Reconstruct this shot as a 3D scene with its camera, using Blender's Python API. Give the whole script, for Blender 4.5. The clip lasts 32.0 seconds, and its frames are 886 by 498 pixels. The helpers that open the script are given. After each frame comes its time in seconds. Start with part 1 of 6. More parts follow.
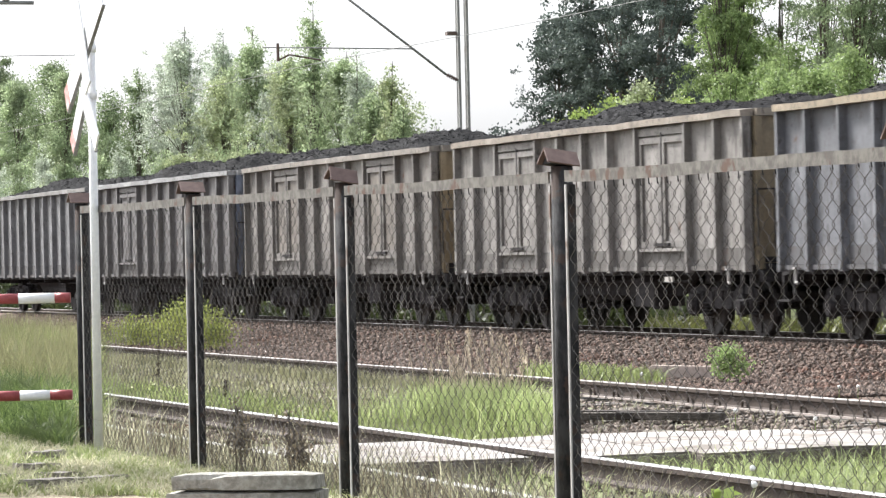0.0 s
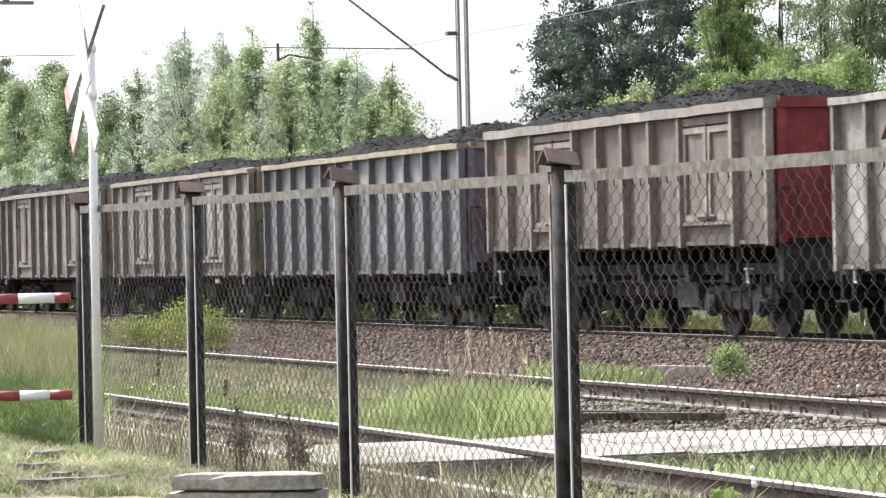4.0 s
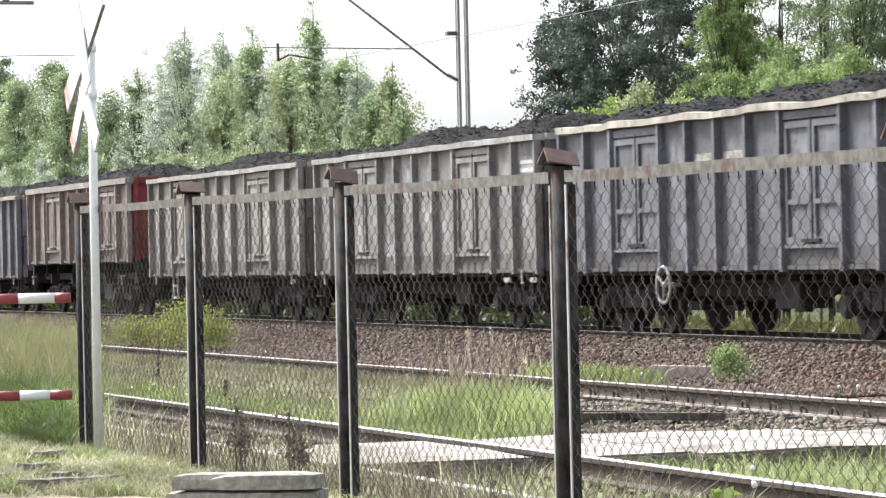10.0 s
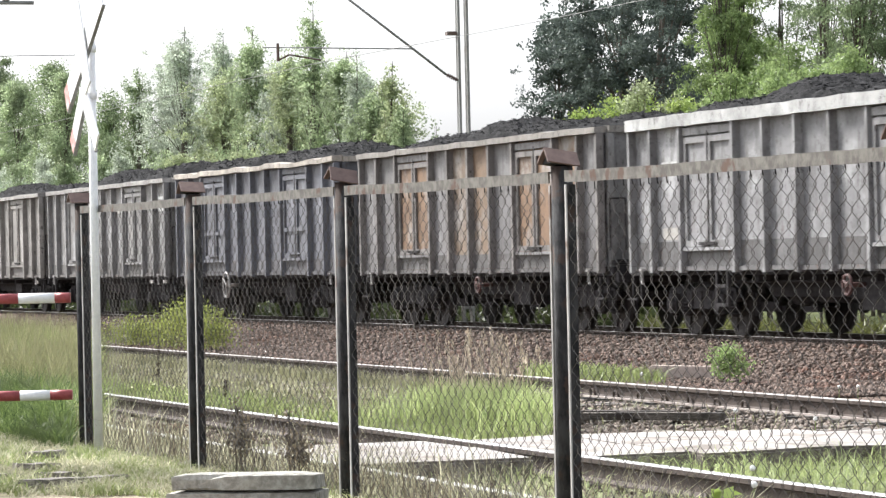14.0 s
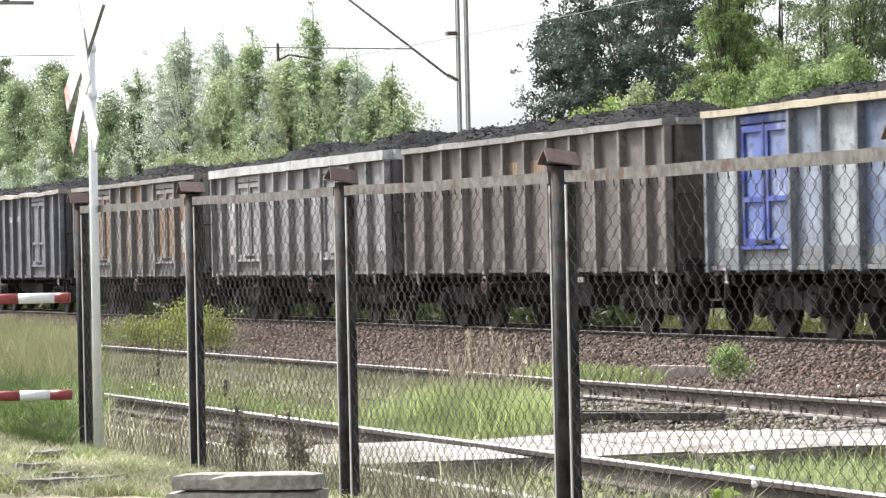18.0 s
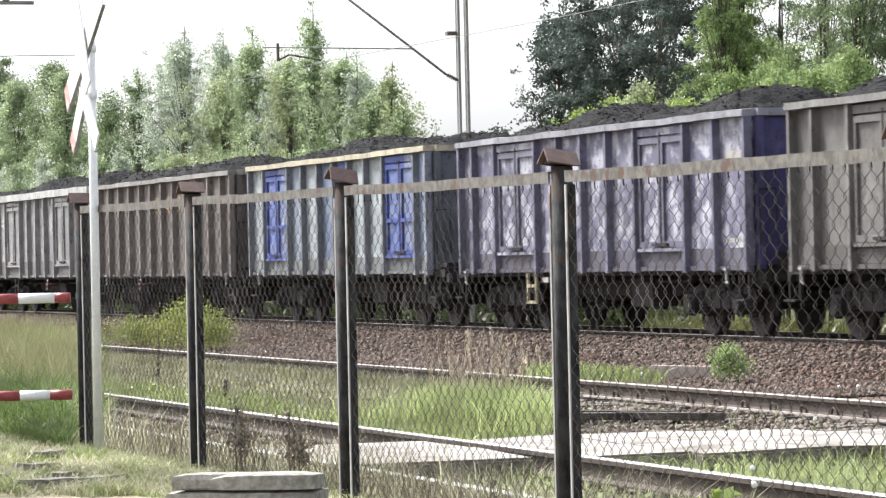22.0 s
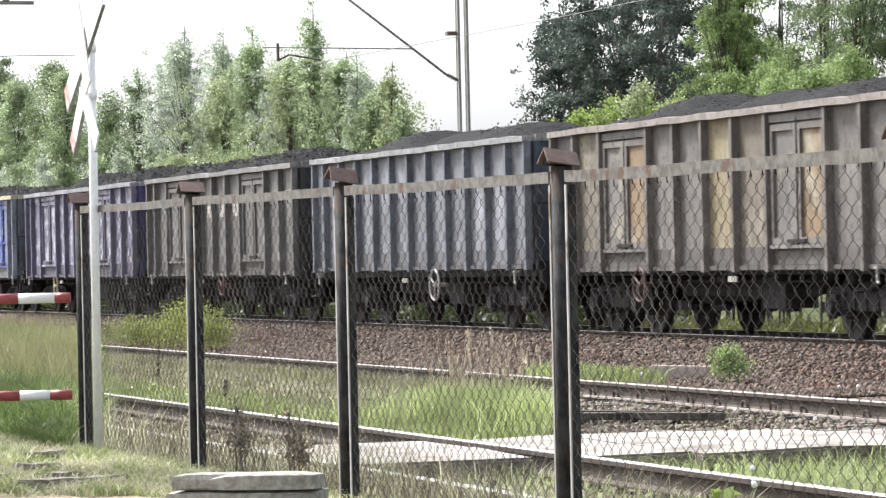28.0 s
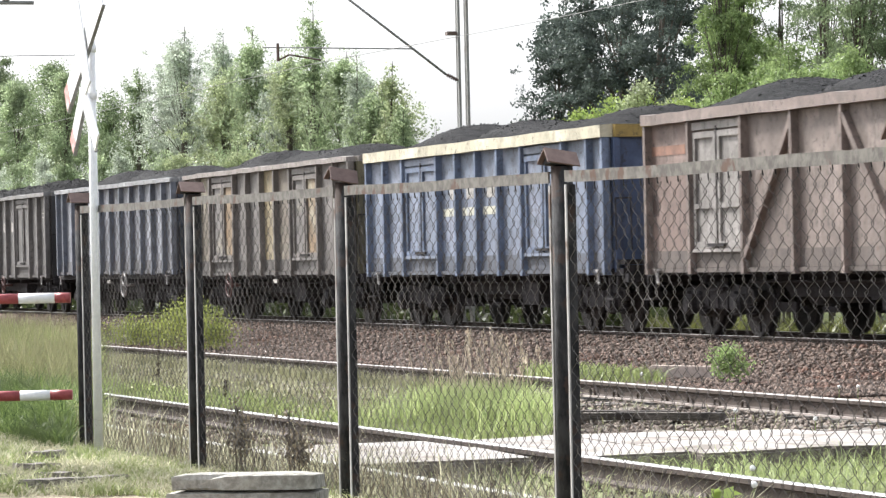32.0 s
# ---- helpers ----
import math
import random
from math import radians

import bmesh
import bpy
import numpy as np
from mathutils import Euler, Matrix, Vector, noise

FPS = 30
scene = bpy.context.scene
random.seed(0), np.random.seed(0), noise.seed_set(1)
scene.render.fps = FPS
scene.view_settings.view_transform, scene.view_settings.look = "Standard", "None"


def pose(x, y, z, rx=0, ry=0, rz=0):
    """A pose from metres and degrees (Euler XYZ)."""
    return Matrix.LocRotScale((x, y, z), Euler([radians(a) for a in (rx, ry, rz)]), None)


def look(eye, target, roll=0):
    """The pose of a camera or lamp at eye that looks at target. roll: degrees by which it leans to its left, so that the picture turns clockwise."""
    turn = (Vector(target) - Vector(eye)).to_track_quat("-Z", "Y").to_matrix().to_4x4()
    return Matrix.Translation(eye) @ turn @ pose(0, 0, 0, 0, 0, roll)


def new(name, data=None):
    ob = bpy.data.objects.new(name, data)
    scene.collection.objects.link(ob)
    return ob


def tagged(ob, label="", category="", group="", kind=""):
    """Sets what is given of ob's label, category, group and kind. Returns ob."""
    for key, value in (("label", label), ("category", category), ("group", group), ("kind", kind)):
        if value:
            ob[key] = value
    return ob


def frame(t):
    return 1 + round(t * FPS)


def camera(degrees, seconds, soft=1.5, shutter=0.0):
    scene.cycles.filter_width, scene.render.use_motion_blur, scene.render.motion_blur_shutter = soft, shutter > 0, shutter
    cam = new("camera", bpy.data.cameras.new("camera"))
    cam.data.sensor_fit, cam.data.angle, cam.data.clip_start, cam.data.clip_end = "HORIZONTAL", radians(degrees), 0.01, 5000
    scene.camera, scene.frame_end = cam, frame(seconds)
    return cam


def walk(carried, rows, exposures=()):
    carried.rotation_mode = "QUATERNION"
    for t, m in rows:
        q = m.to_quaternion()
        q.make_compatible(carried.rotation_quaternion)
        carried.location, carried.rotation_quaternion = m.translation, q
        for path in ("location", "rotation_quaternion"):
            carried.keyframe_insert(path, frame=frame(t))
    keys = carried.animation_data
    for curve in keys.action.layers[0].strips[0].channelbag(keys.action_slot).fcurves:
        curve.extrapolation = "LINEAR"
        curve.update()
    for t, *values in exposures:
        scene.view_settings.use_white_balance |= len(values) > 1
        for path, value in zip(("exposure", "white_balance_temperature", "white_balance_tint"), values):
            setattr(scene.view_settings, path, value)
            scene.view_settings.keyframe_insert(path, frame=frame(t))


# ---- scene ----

# The clip's camera stands still, low beside the crossing, with a long lens.
EYE = (0.0, 0.0, 1.207)
cam = camera(14.228, 32.0, soft=1.35, shutter=0.35)
VIEW = look(EYE, (-47.474, 15.690, 1.356), roll=-1.257)
walk(cam, [(0.0, VIEW), (32.0, VIEW)], exposures=[(0.0, 0.76, 6200, 11), (32.0, 0.76, 6200, 11)])

# ---- light: a bright, thinly clouded sky and a soft sun ----
SUN_EL, SUN_AZ = 44.0, 206.0          # degrees; the azimuth is measured from +x to +y, where the sun stands
world = bpy.data.worlds.new("overcast_sky")
scene.world = world
world.use_nodes = True
wn, wl = world.node_tree.nodes, world.node_tree.links
wn.clear()
sky = wn.new("ShaderNodeTexSky")
sky.sky_type, sky.sun_disc = 'NISHITA', False
sky.sun_elevation, sky.sun_rotation = radians(SUN_EL), radians(90 - SUN_AZ)
sky.air_density, sky.dust_density, sky.ozone_density = 1.0, 5.0, 1.0
bg_sky = wn.new("ShaderNodeBackground")
bg_sky.inputs[1].default_value = 0.15
bg_cloud = wn.new("ShaderNodeBackground")
bg_cloud.inputs[0].default_value = (0.93, 0.97, 1.0, 1)
bg_cloud.inputs[1].default_value = 0.21
add = wn.new("ShaderNodeAddShader")
wout = wn.new("ShaderNodeOutputWorld")
veil = wn.new("ShaderNodeHueSaturation")      # thin cloud takes most of the colour out of the sky
veil.inputs["Saturation"].default_value = 0.3
wl.new(sky.outputs[0], veil.inputs["Color"])
wl.new(veil.outputs[0], bg_sky.inputs[0])
wl.new(bg_sky.outputs[0], add.inputs[0])
wl.new(bg_cloud.outputs[0], add.inputs[1])
wl.new(add.outputs[0], wout.inputs[0])
sun = new("sun", bpy.data.lights.new("sun", 'SUN'))
sun.data.energy, sun.data.angle, sun.data.color = 5.0, radians(9), (1.0, 0.96, 0.88)
sun.matrix_world = look((math.cos(radians(SUN_EL)) * math.cos(radians(SUN_AZ)) * 60, math.cos(radians(SUN_EL)) * math.sin(radians(SUN_AZ)) * 60,
                         math.sin(radians(SUN_EL)) * 60), (0, 0, 0))


# ---- materials ----
def node_mat(name):
    m = bpy.data.materials.new(name)
    m.use_nodes = True
    n, l = m.node_tree.nodes, m.node_tree.links
    return m, n, l, n["Principled BSDF"]


def noise_node(n, l, src, scale, detail=4.0, rough=0.6, stretch=None, shift=0.0):
    if stretch or shift:
        mp = n.new("ShaderNodeMapping")
        mp.inputs["Scale"].default_value = stretch or (1, 1, 1)
        mp.inputs["Location"].default_value = (shift, shift * 0.7, shift * 1.3)
        l.new(src, mp.inputs[0])
        src = mp.outputs[0]
    t = n.new("ShaderNodeTexNoise")
    t.inputs["Scale"].default_value, t.inputs["Detail"].default_value, t.inputs["Roughness"].default_value = scale, detail, rough
    l.new(src, t.inputs["Vector"])
    return t.outputs["Fac"]


def ramp(n, l, src, lo, hi):
    r = n.new("ShaderNodeMapRange")
    r.interpolation_type = 'SMOOTHSTEP'
    r.inputs["From Min"].default_value, r.inputs["From Max"].default_value = lo, hi
    l.new(src, r.inputs["Value"])
    return r.outputs["Result"]


def blend(n, l, fac, a, b):
    x = n.new("ShaderNodeMix")
    x.data_type = 'RGBA'
    for sock, v in ((x.inputs[6], a), (x.inputs[7], b)):
        if isinstance(v, tuple):
            sock.default_value = (*v, 1)
        else:
            l.new(v, sock)
    if isinstance(fac, float):
        x.inputs[0].default_value = fac
    else:
        l.new(fac, x.inputs[0])
    return x.outputs[2]


def vary(n, l, col, amount, island=False):
    """Lighter and darker from piece to piece."""
    if island:
        r = n.new("ShaderNodeNewGeometry").outputs["Random Per Island"]
    else:
        r = n.new("ShaderNodeObjectInfo").outputs["Random"]
    mr = n.new("ShaderNodeMapRange")
    mr.inputs["To Min"].default_value, mr.inputs["To Max"].default_value = 1 - amount, 1 + amount
    l.new(r, mr.inputs["Value"])
    h = n.new("ShaderNodeHueSaturation")
    l.new(mr.outputs["Result"], h.inputs["Value"])
    l.new(col, h.inputs["Color"])
    return h.outputs["Color"]


def bump_node(n, l, b, src, strength, dist):
    u = n.new("ShaderNodeBump")
    u.inputs["Strength"].default_value, u.inputs["Distance"].default_value = strength, dist
    l.new(src, u.inputs["Height"])
    l.new(u.outputs[0], b.inputs["Normal"])


def surf(name, a, b2, stain, s1=30.0, s2=2.0, lo=0.55, hi=0.75, rough=0.8, metal=0.0, bump=0.3, dist=0.01, rand=0.0, island=False, stretch=None, shift=0.0, spec=0.3):
    """A plain worn surface: grain between a and b2 at s1, stains at s2."""
    m, n, l, b = node_mat(name)
    src = n.new("ShaderNodeTexCoord").outputs["Object"]
    f1 = noise_node(n, l, src, s1, 5.0, 0.65, stretch, shift)
    f2 = noise_node(n, l, src, s2, 5.0, 0.6, None, shift + 3.1)
    col = blend(n, l, ramp(n, l, f1, 0.35, 0.65), a, b2)
    col = blend(n, l, ramp(n, l, f2, lo, hi), col, stain)
    if rand:
        col = vary(n, l, col, rand, island)
    l.new(col, b.inputs["Base Color"])
    b.inputs["Roughness"].default_value, b.inputs["Metallic"].default_value = rough, metal
    b.inputs["Specular IOR Level"].default_value = spec
    if bump:
        bump_node(n, l, b, f1, bump, dist)
    return m


def wagon_paint(name, base, dirt=(0.10, 0.085, 0.075), rust=(0.16, 0.075, 0.04), wear=0.5, chalk=None, shift=0.0, rand=0.14, mottle=0.0):
    """Old wagon paint: base coat, vertical runs of dirt, rust patches, and rubbed pale areas (chalk)."""
    base, dirt, rust = (tuple(v * 0.57 for v in c) for c in (base, dirt, rust))
    chalk = tuple(v * 0.66 for v in chalk) if chalk else None
    m, n, l, b = node_mat(name)
    src = n.new("ShaderNodeTexCoord").outputs["Object"]
    runs = noise_node(n, l, src, 6.0, 4.0, 0.6, (1.6, 1.6, 0.16), shift)
    big = noise_node(n, l, src, 1.1, 4.0, 0.62, None, shift + 1.7)
    spots = noise_node(n, l, src, 3.2, 6.0, 0.72, (1.0, 1.0, 0.7), shift + 4.9)
    fine = noise_node(n, l, src, 26.0, 3.0, 0.6, None, shift)
    pale = chalk or tuple(min(1.0, v * 1.35 + 0.02) for v in base)
    col = blend(n, l, ramp(n, l, fine, 0.3, 0.7), tuple(v * 0.92 for v in base), tuple(v * 1.06 for v in base))
    col = blend(n, l, ramp(n, l, big, 0.50, 0.68), col, pale)
    blot = noise_node(n, l, src, 2.4, 8.0, 0.75, (1.0, 1.0, 0.8), shift + 2.2)
    col = blend(n, l, ramp(n, l, blot, 0.44, 0.66), col, tuple(0.62 * v + 0.15 * d for v, d in zip(base, dirt)))
    if mottle:
        spot = noise_node(n, l, src, 3.0, 5.0, 0.6, None, shift + 9.2)
        col = blend(n, l, ramp(n, l, spot, 0.62 - 0.18 * mottle, 0.74 - 0.14 * mottle), col, pale)
    col = blend(n, l, ramp(n, l, runs, 0.66 - 0.22 * wear, 0.86 - 0.12 * wear), col, dirt)
    col = blend(n, l, ramp(n, l, spots, 0.70 - 0.14 * wear, 0.80 - 0.10 * wear), col, rust)
    fleck = noise_node(n, l, src, 11.0, 6.0, 0.7, (1.0, 1.0, 0.55), shift + 6.4)
    col = blend(n, l, ramp(n, l, fleck, 0.56, 0.64), col, tuple(0.5 * d + 0.3 * v for d, v in zip(dirt, base)))
    flake = noise_node(n, l, src, 8.0, 6.0, 0.7, (1.0, 1.0, 0.4), shift + 8.8)
    col = blend(n, l, ramp(n, l, flake, 0.60, 0.70), col, tuple(0.4 * p + 0.6 * v for p, v in zip(pale, base)))
    col = vary(n, l, col, rand)
    l.new(col, b.inputs["Base Color"])
    b.inputs["Roughness"].default_value = 0.62
    b.inputs["Specular IOR Level"].default_value = 0.35
    bump_node(n, l, b, spots, 0.25, 0.01)
    return m


def leaf_mat(name, a, b2, trans=0.35):
    m, n, l, b = node_mat(name)
    n.remove(b)
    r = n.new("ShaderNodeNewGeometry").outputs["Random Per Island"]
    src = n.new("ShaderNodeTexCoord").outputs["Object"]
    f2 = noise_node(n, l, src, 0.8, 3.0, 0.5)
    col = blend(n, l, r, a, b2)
    # broad patches of darker colour stand in for the shaded parts of crowns
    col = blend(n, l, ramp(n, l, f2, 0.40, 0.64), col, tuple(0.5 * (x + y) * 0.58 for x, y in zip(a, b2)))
    d, t, mx = n.new("ShaderNodeBsdfDiffuse"), n.new("ShaderNodeBsdfTranslucent"), n.new("ShaderNodeMixShader")
    g, mg = n.new("ShaderNodeBsdfGlossy"), n.new("ShaderNodeMixShader")
    g.inputs["Roughness"].default_value = 0.45
    mg.inputs[0].default_value = 0.03
    l.new(col, d.inputs[0])
    l.new(col, t.inputs[0])
    mx.inputs[0].default_value = trans
    l.new(d.outputs[0], mx.inputs[1])
    l.new(t.outputs[0], mx.inputs[2])
    l.new(mx.outputs[0], mg.inputs[1])
    l.new(g.outputs[0], mg.inputs[2])
    l.new(mg.outputs[0], n["Material Output"].inputs[0])
    return m


def ground_mat():
    """Soil and short grass, ballast round the tracks, dry cut grass on the bank."""
    m, n, l, b = node_mat("ground_soil")
    src = n.new("ShaderNodeTexCoord").outputs["Object"]
    sep = n.new("ShaderNodeSeparateXYZ")
    l.new(src, sep.inputs[0])
    fine = noise_node(n, l, src, 14.0, 6.0, 0.7)
    mid = noise_node(n, l, src, 1.6, 5.0, 0.65)
    big = noise_node(n, l, src, 0.35, 4.0, 0.6)
    grit = noise_node(n, l, src, 45.0, 3.0, 0.7)
    soil = blend(n, l, ramp(n, l, fine, 0.35, 0.65), (0.09, 0.08, 0.065), (0.25, 0.23, 0.195))
    grass = blend(n, l, ramp(n, l, fine, 0.3, 0.7), (0.13, 0.16, 0.06), (0.30, 0.32, 0.16))
    col = blend(n, l, ramp(n, l, mid, 0.48, 0.66), soil, grass)
    stone = blend(n, l, ramp(n, l, grit, 0.35, 0.65), (0.065, 0.046, 0.037), (0.19, 0.142, 0.115))
    wob = n.new("ShaderNodeMath")
    wob.operation = 'MULTIPLY_ADD'
    wob.inputs[1].default_value = 1.6
    l.new(mid, wob.inputs[0])
    l.new(sep.outputs[1], wob.inputs[2])
    zone_in = ramp(n, l, wob.outputs[0], 14.2, 15.0)
    zone_out = ramp(n, l, wob.outputs[0], 25.4, 24.6)
    both = n.new("ShaderNodeMath")
    both.operation = 'MULTIPLY'
    l.new(zone_in, both.inputs[0])
    l.new(zone_out, both.inputs[1])
    col = blend(n, l, both.outputs[0], col, stone)
    dry = blend(n, l, ramp(n, l, fine, 0.3, 0.7), (0.055, 0.05, 0.03), (0.21, 0.195, 0.12))
    sand = blend(n, l, ramp(n, l, grit, 0.3, 0.7), (0.22, 0.18, 0.13), (0.38, 0.32, 0.245))
    spot = n.new("ShaderNodeMath")
    spot.operation = 'MULTIPLY'
    l.new(ramp(n, l, sep.outputs[1], 3.72, 3.58), spot.inputs[0])
    l.new(ramp(n, l, sep.outputs[0], -15.6, -15.2), spot.inputs[1])
    near = n.new("ShaderNodeMath")
    near.operation = 'MULTIPLY'
    l.new(spot.outputs[0], near.inputs[0])
    l.new(ramp(n, l, sep.outputs[1], 1.9, 2.5), near.inputs[1])
    dry = blend(n, l, near.outputs[0], dry, sand)
    col = blend(n, l, ramp(n, l, sep.outputs[1], 5.1, 4.7), col, dry)
    far = blend(n, l, ramp(n, l, big, 0.4, 0.6), (0.045, 0.055, 0.017), (0.075, 0.085, 0.025))
    col = blend(n, l, ramp(n, l, sep.outputs[1], 24.0, 25.5), col, far)
    l.new(col, b.inputs["Base Color"])
    b.inputs["Roughness"].default_value = 0.95
    b.inputs["Specular IOR Level"].default_value = 0.15
    bump_node(n, l, b, fine, 0.7, 0.04)
    return m


M = {}
M["ground"] = ground_mat()
M["ballast"] = surf("ballast_stone", (0.048, 0.034, 0.028), (0.185, 0.138, 0.112), (0.11, 0.062, 0.045), 40, 1.2, 0.5, 0.7, rough=0.9, rand=0.5, island=True)
M["grey_stone"] = surf("grey_track_stone", (0.075, 0.058, 0.048), (0.26, 0.215, 0.18), (0.13, 0.098, 0.078), 40, 1.2, 0.5, 0.7, rough=0.9, rand=0.45, island=True)
M["soil_edge"] = surf("soiled_slab_edge", (0.09, 0.075, 0.065), (0.19, 0.165, 0.145), (0.06, 0.05, 0.04), 20, 3, rough=0.95, bump=0.5)
M["rail_side"] = surf("rusty_rail_steel", (0.040, 0.029, 0.024), (0.078, 0.058, 0.047), (0.036, 0.027, 0.023), 60, 6, rough=0.8, bump=0.2)
M["lit_foot_edge"] = surf("lit_rail_foot", (0.30, 0.26, 0.235), (0.42, 0.37, 0.34), (0.17, 0.13, 0.11), 40, 3, 0.5, 0.72, rough=0.55, bump=0.1)
M["old_head"] = surf("old_rail_head", (0.40, 0.37, 0.345), (0.52, 0.49, 0.46), (0.26, 0.21, 0.18), 60, 3, 0.5, 0.7, rough=0.45, metal=0.4, bump=0.05)
M["rail_head"] = surf("polished_rail_head", (0.62, 0.61, 0.60), (0.75, 0.74, 0.72), (0.45, 0.38, 0.33), 80, 4, 0.6, 0.8, rough=0.28, metal=0.7, bump=0.05)
M["main_head"] = surf("dull_rail_head", (0.26, 0.23, 0.21), (0.36, 0.33, 0.30), (0.16, 0.12, 0.10), 80, 4, rough=0.4, metal=0.5, bump=0.05)
M["sleeper"] = surf("weathered_sleeper_wood", (0.10, 0.088, 0.077), (0.22, 0.20, 0.18), (0.06, 0.05, 0.042), 25, 2, rough=0.9, stretch=(4, 0.5, 4), rand=0.2)
M["old_plank"] = surf("blackened_plank_wood", (0.055, 0.047, 0.041), (0.14, 0.122, 0.106), (0.035, 0.03, 0.026), 22, 4, 0.48, 0.62, rough=0.95, bump=0.8, stretch=(0.5, 4, 4))
M["concrete"] = surf("pale_concrete", (0.25, 0.228, 0.207), (0.355, 0.332, 0.31), (0.165, 0.143, 0.122), 18, 2.4, 0.48, 0.66, rough=0.9, bump=0.3, rand=0.14)
M["kerb"] = surf("weathered_concrete_slab", (0.24, 0.23, 0.20), (0.40, 0.385, 0.345), (0.17, 0.16, 0.135), 30, 6, 0.52, 0.68, rough=0.92, bump=0.8, dist=0.015)
M["post"] = surf("dark_painted_steel_post", (0.019, 0.019, 0.020), (0.055, 0.054, 0.055), (0.055, 0.040, 0.034), 24, 7.0, 0.53, 0.58, rough=0.8, bump=0.6, stretch=(1, 1, 0.45), spec=0.12)
M["frame_iron"] = surf("weathered_frame_iron", (0.080, 0.073, 0.065), (0.155, 0.144, 0.128), (0.085, 0.050, 0.036), 22, 8.0, 0.56, 0.64, rough=0.7, bump=0.35, dist=0.004, spec=0.25)
M["stile_iron"] = surf("grey_angle_iron", (0.26, 0.25, 0.24), (0.40, 0.385, 0.37), (0.13, 0.085, 0.065), 22, 5, 0.56, 0.7, rough=0.55, stretch=(1, 1, 0.2))
M["cap"] = surf("red_brown_painted_cap", (0.115, 0.076, 0.066), (0.15, 0.103, 0.09), (0.08, 0.055, 0.048), 20, 6, rough=0.65, bump=0.2)
M["wire"] = surf("rusty_mesh_wire", (0.030, 0.026, 0.024), (0.085, 0.074, 0.067), (0.19, 0.172, 0.158), 9, 1.1, 0.56, 0.70, rough=0.42, metal=0.2, bump=0, spec=0.5)
M["white"] = surf("weathered_white_paint", (0.80, 0.80, 0.80), (0.88, 0.88, 0.87), (0.66, 0.63, 0.60), 30, 4, 0.62, 0.8, rough=0.5, bump=0.1)
M["red"] = surf("faded_red_paint", (0.27, 0.055, 0.058), (0.36, 0.085, 0.085), (0.22, 0.06, 0.06), 30, 4, rough=0.45, bump=0.1)
M["sign_back"] = surf("grey_sign_edge", (0.20, 0.20, 0.20), (0.28, 0.28, 0.27), (0.15, 0.14, 0.13), 30, 4, rough=0.5, bump=0.1)
M["mast"] = surf("grey_mast_steel", (0.20, 0.20, 0.19), (0.28, 0.275, 0.26), (0.14, 0.11, 0.09), 20, 2, rough=0.6, bump=0.1)
M["insulator"] = surf("brown_insulator", (0.09, 0.06, 0.05), (0.12, 0.08, 0.06), (0.07, 0.05, 0.04), 20, 4, rough=0.25, bump=0)
M["under"] = surf("sooty_underframe", (0.024, 0.0225, 0.0235), (0.042, 0.039, 0.040), (0.046, 0.040, 0.038), 12, 1.5, 0.55, 0.75, rough=0.85, bump=0.3, spec=0.1)
M["bogie"] = surf("dusty_bogie_steel", (0.026, 0.024, 0.025), (0.052, 0.048, 0.048), (0.021, 0.019, 0.019), 14, 2, rough=0.85, bump=0.3, spec=0.1)
M["wheel"] = surf("worn_wheel_steel", (0.034, 0.031, 0.030), (0.060, 0.054, 0.052), (0.028, 0.025, 0.024), 20, 3, rough=0.7, metal=0.1, bump=0.1, spec=0.15)
M["coal"] = surf("black_coal", (0.006, 0.006, 0.007), (0.018, 0.018, 0.019), (0.010, 0.010, 0.011), 22, 1.5, rough=0.85, bump=1.0, dist=0.04, spec=0.15)
M["lump"] = surf("coal_lump", (0.006, 0.006, 0.007), (0.018, 0.018, 0.019), (0.010, 0.010, 0.011), 12, 2, rough=0.8, bump=0.3, rand=0.3, island=True, spec=0.15)
M["bark"] = surf("tree_bark", (0.07, 0.06, 0.05), (0.14, 0.12, 0.10), (0.05, 0.045, 0.04), 14, 2, rough=0.95, bump=0.6, stretch=(1, 1, 0.3))
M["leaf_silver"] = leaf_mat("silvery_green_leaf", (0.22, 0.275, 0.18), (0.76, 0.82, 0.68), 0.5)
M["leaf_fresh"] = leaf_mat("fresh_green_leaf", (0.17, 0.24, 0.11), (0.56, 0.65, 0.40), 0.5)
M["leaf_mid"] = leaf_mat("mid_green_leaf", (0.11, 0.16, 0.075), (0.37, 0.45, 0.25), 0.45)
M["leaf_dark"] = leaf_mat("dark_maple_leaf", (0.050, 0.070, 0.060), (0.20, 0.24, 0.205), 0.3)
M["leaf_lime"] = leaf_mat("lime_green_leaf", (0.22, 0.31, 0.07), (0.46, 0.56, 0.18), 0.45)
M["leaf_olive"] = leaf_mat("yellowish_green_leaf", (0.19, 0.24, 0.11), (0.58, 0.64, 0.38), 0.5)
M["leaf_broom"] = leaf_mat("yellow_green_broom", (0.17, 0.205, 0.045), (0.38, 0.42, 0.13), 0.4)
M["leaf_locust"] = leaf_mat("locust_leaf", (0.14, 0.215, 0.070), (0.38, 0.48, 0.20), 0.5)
M["grass"] = leaf_mat("meadow_grass", (0.12, 0.17, 0.045), (0.46, 0.52, 0.22), 0.35)
M["tuft"] = leaf_mat("soft_grass_tuft", (0.20, 0.27, 0.085), (0.60, 0.66, 0.32), 0.45)
M["moss"] = leaf_mat("mossy_bank_weed", (0.085, 0.115, 0.035), (0.34, 0.38, 0.15), 0.35)
M["lush"] = leaf_mat("lush_grass", (0.035, 0.065, 0.018), (0.22, 0.29, 0.095), 0.35)
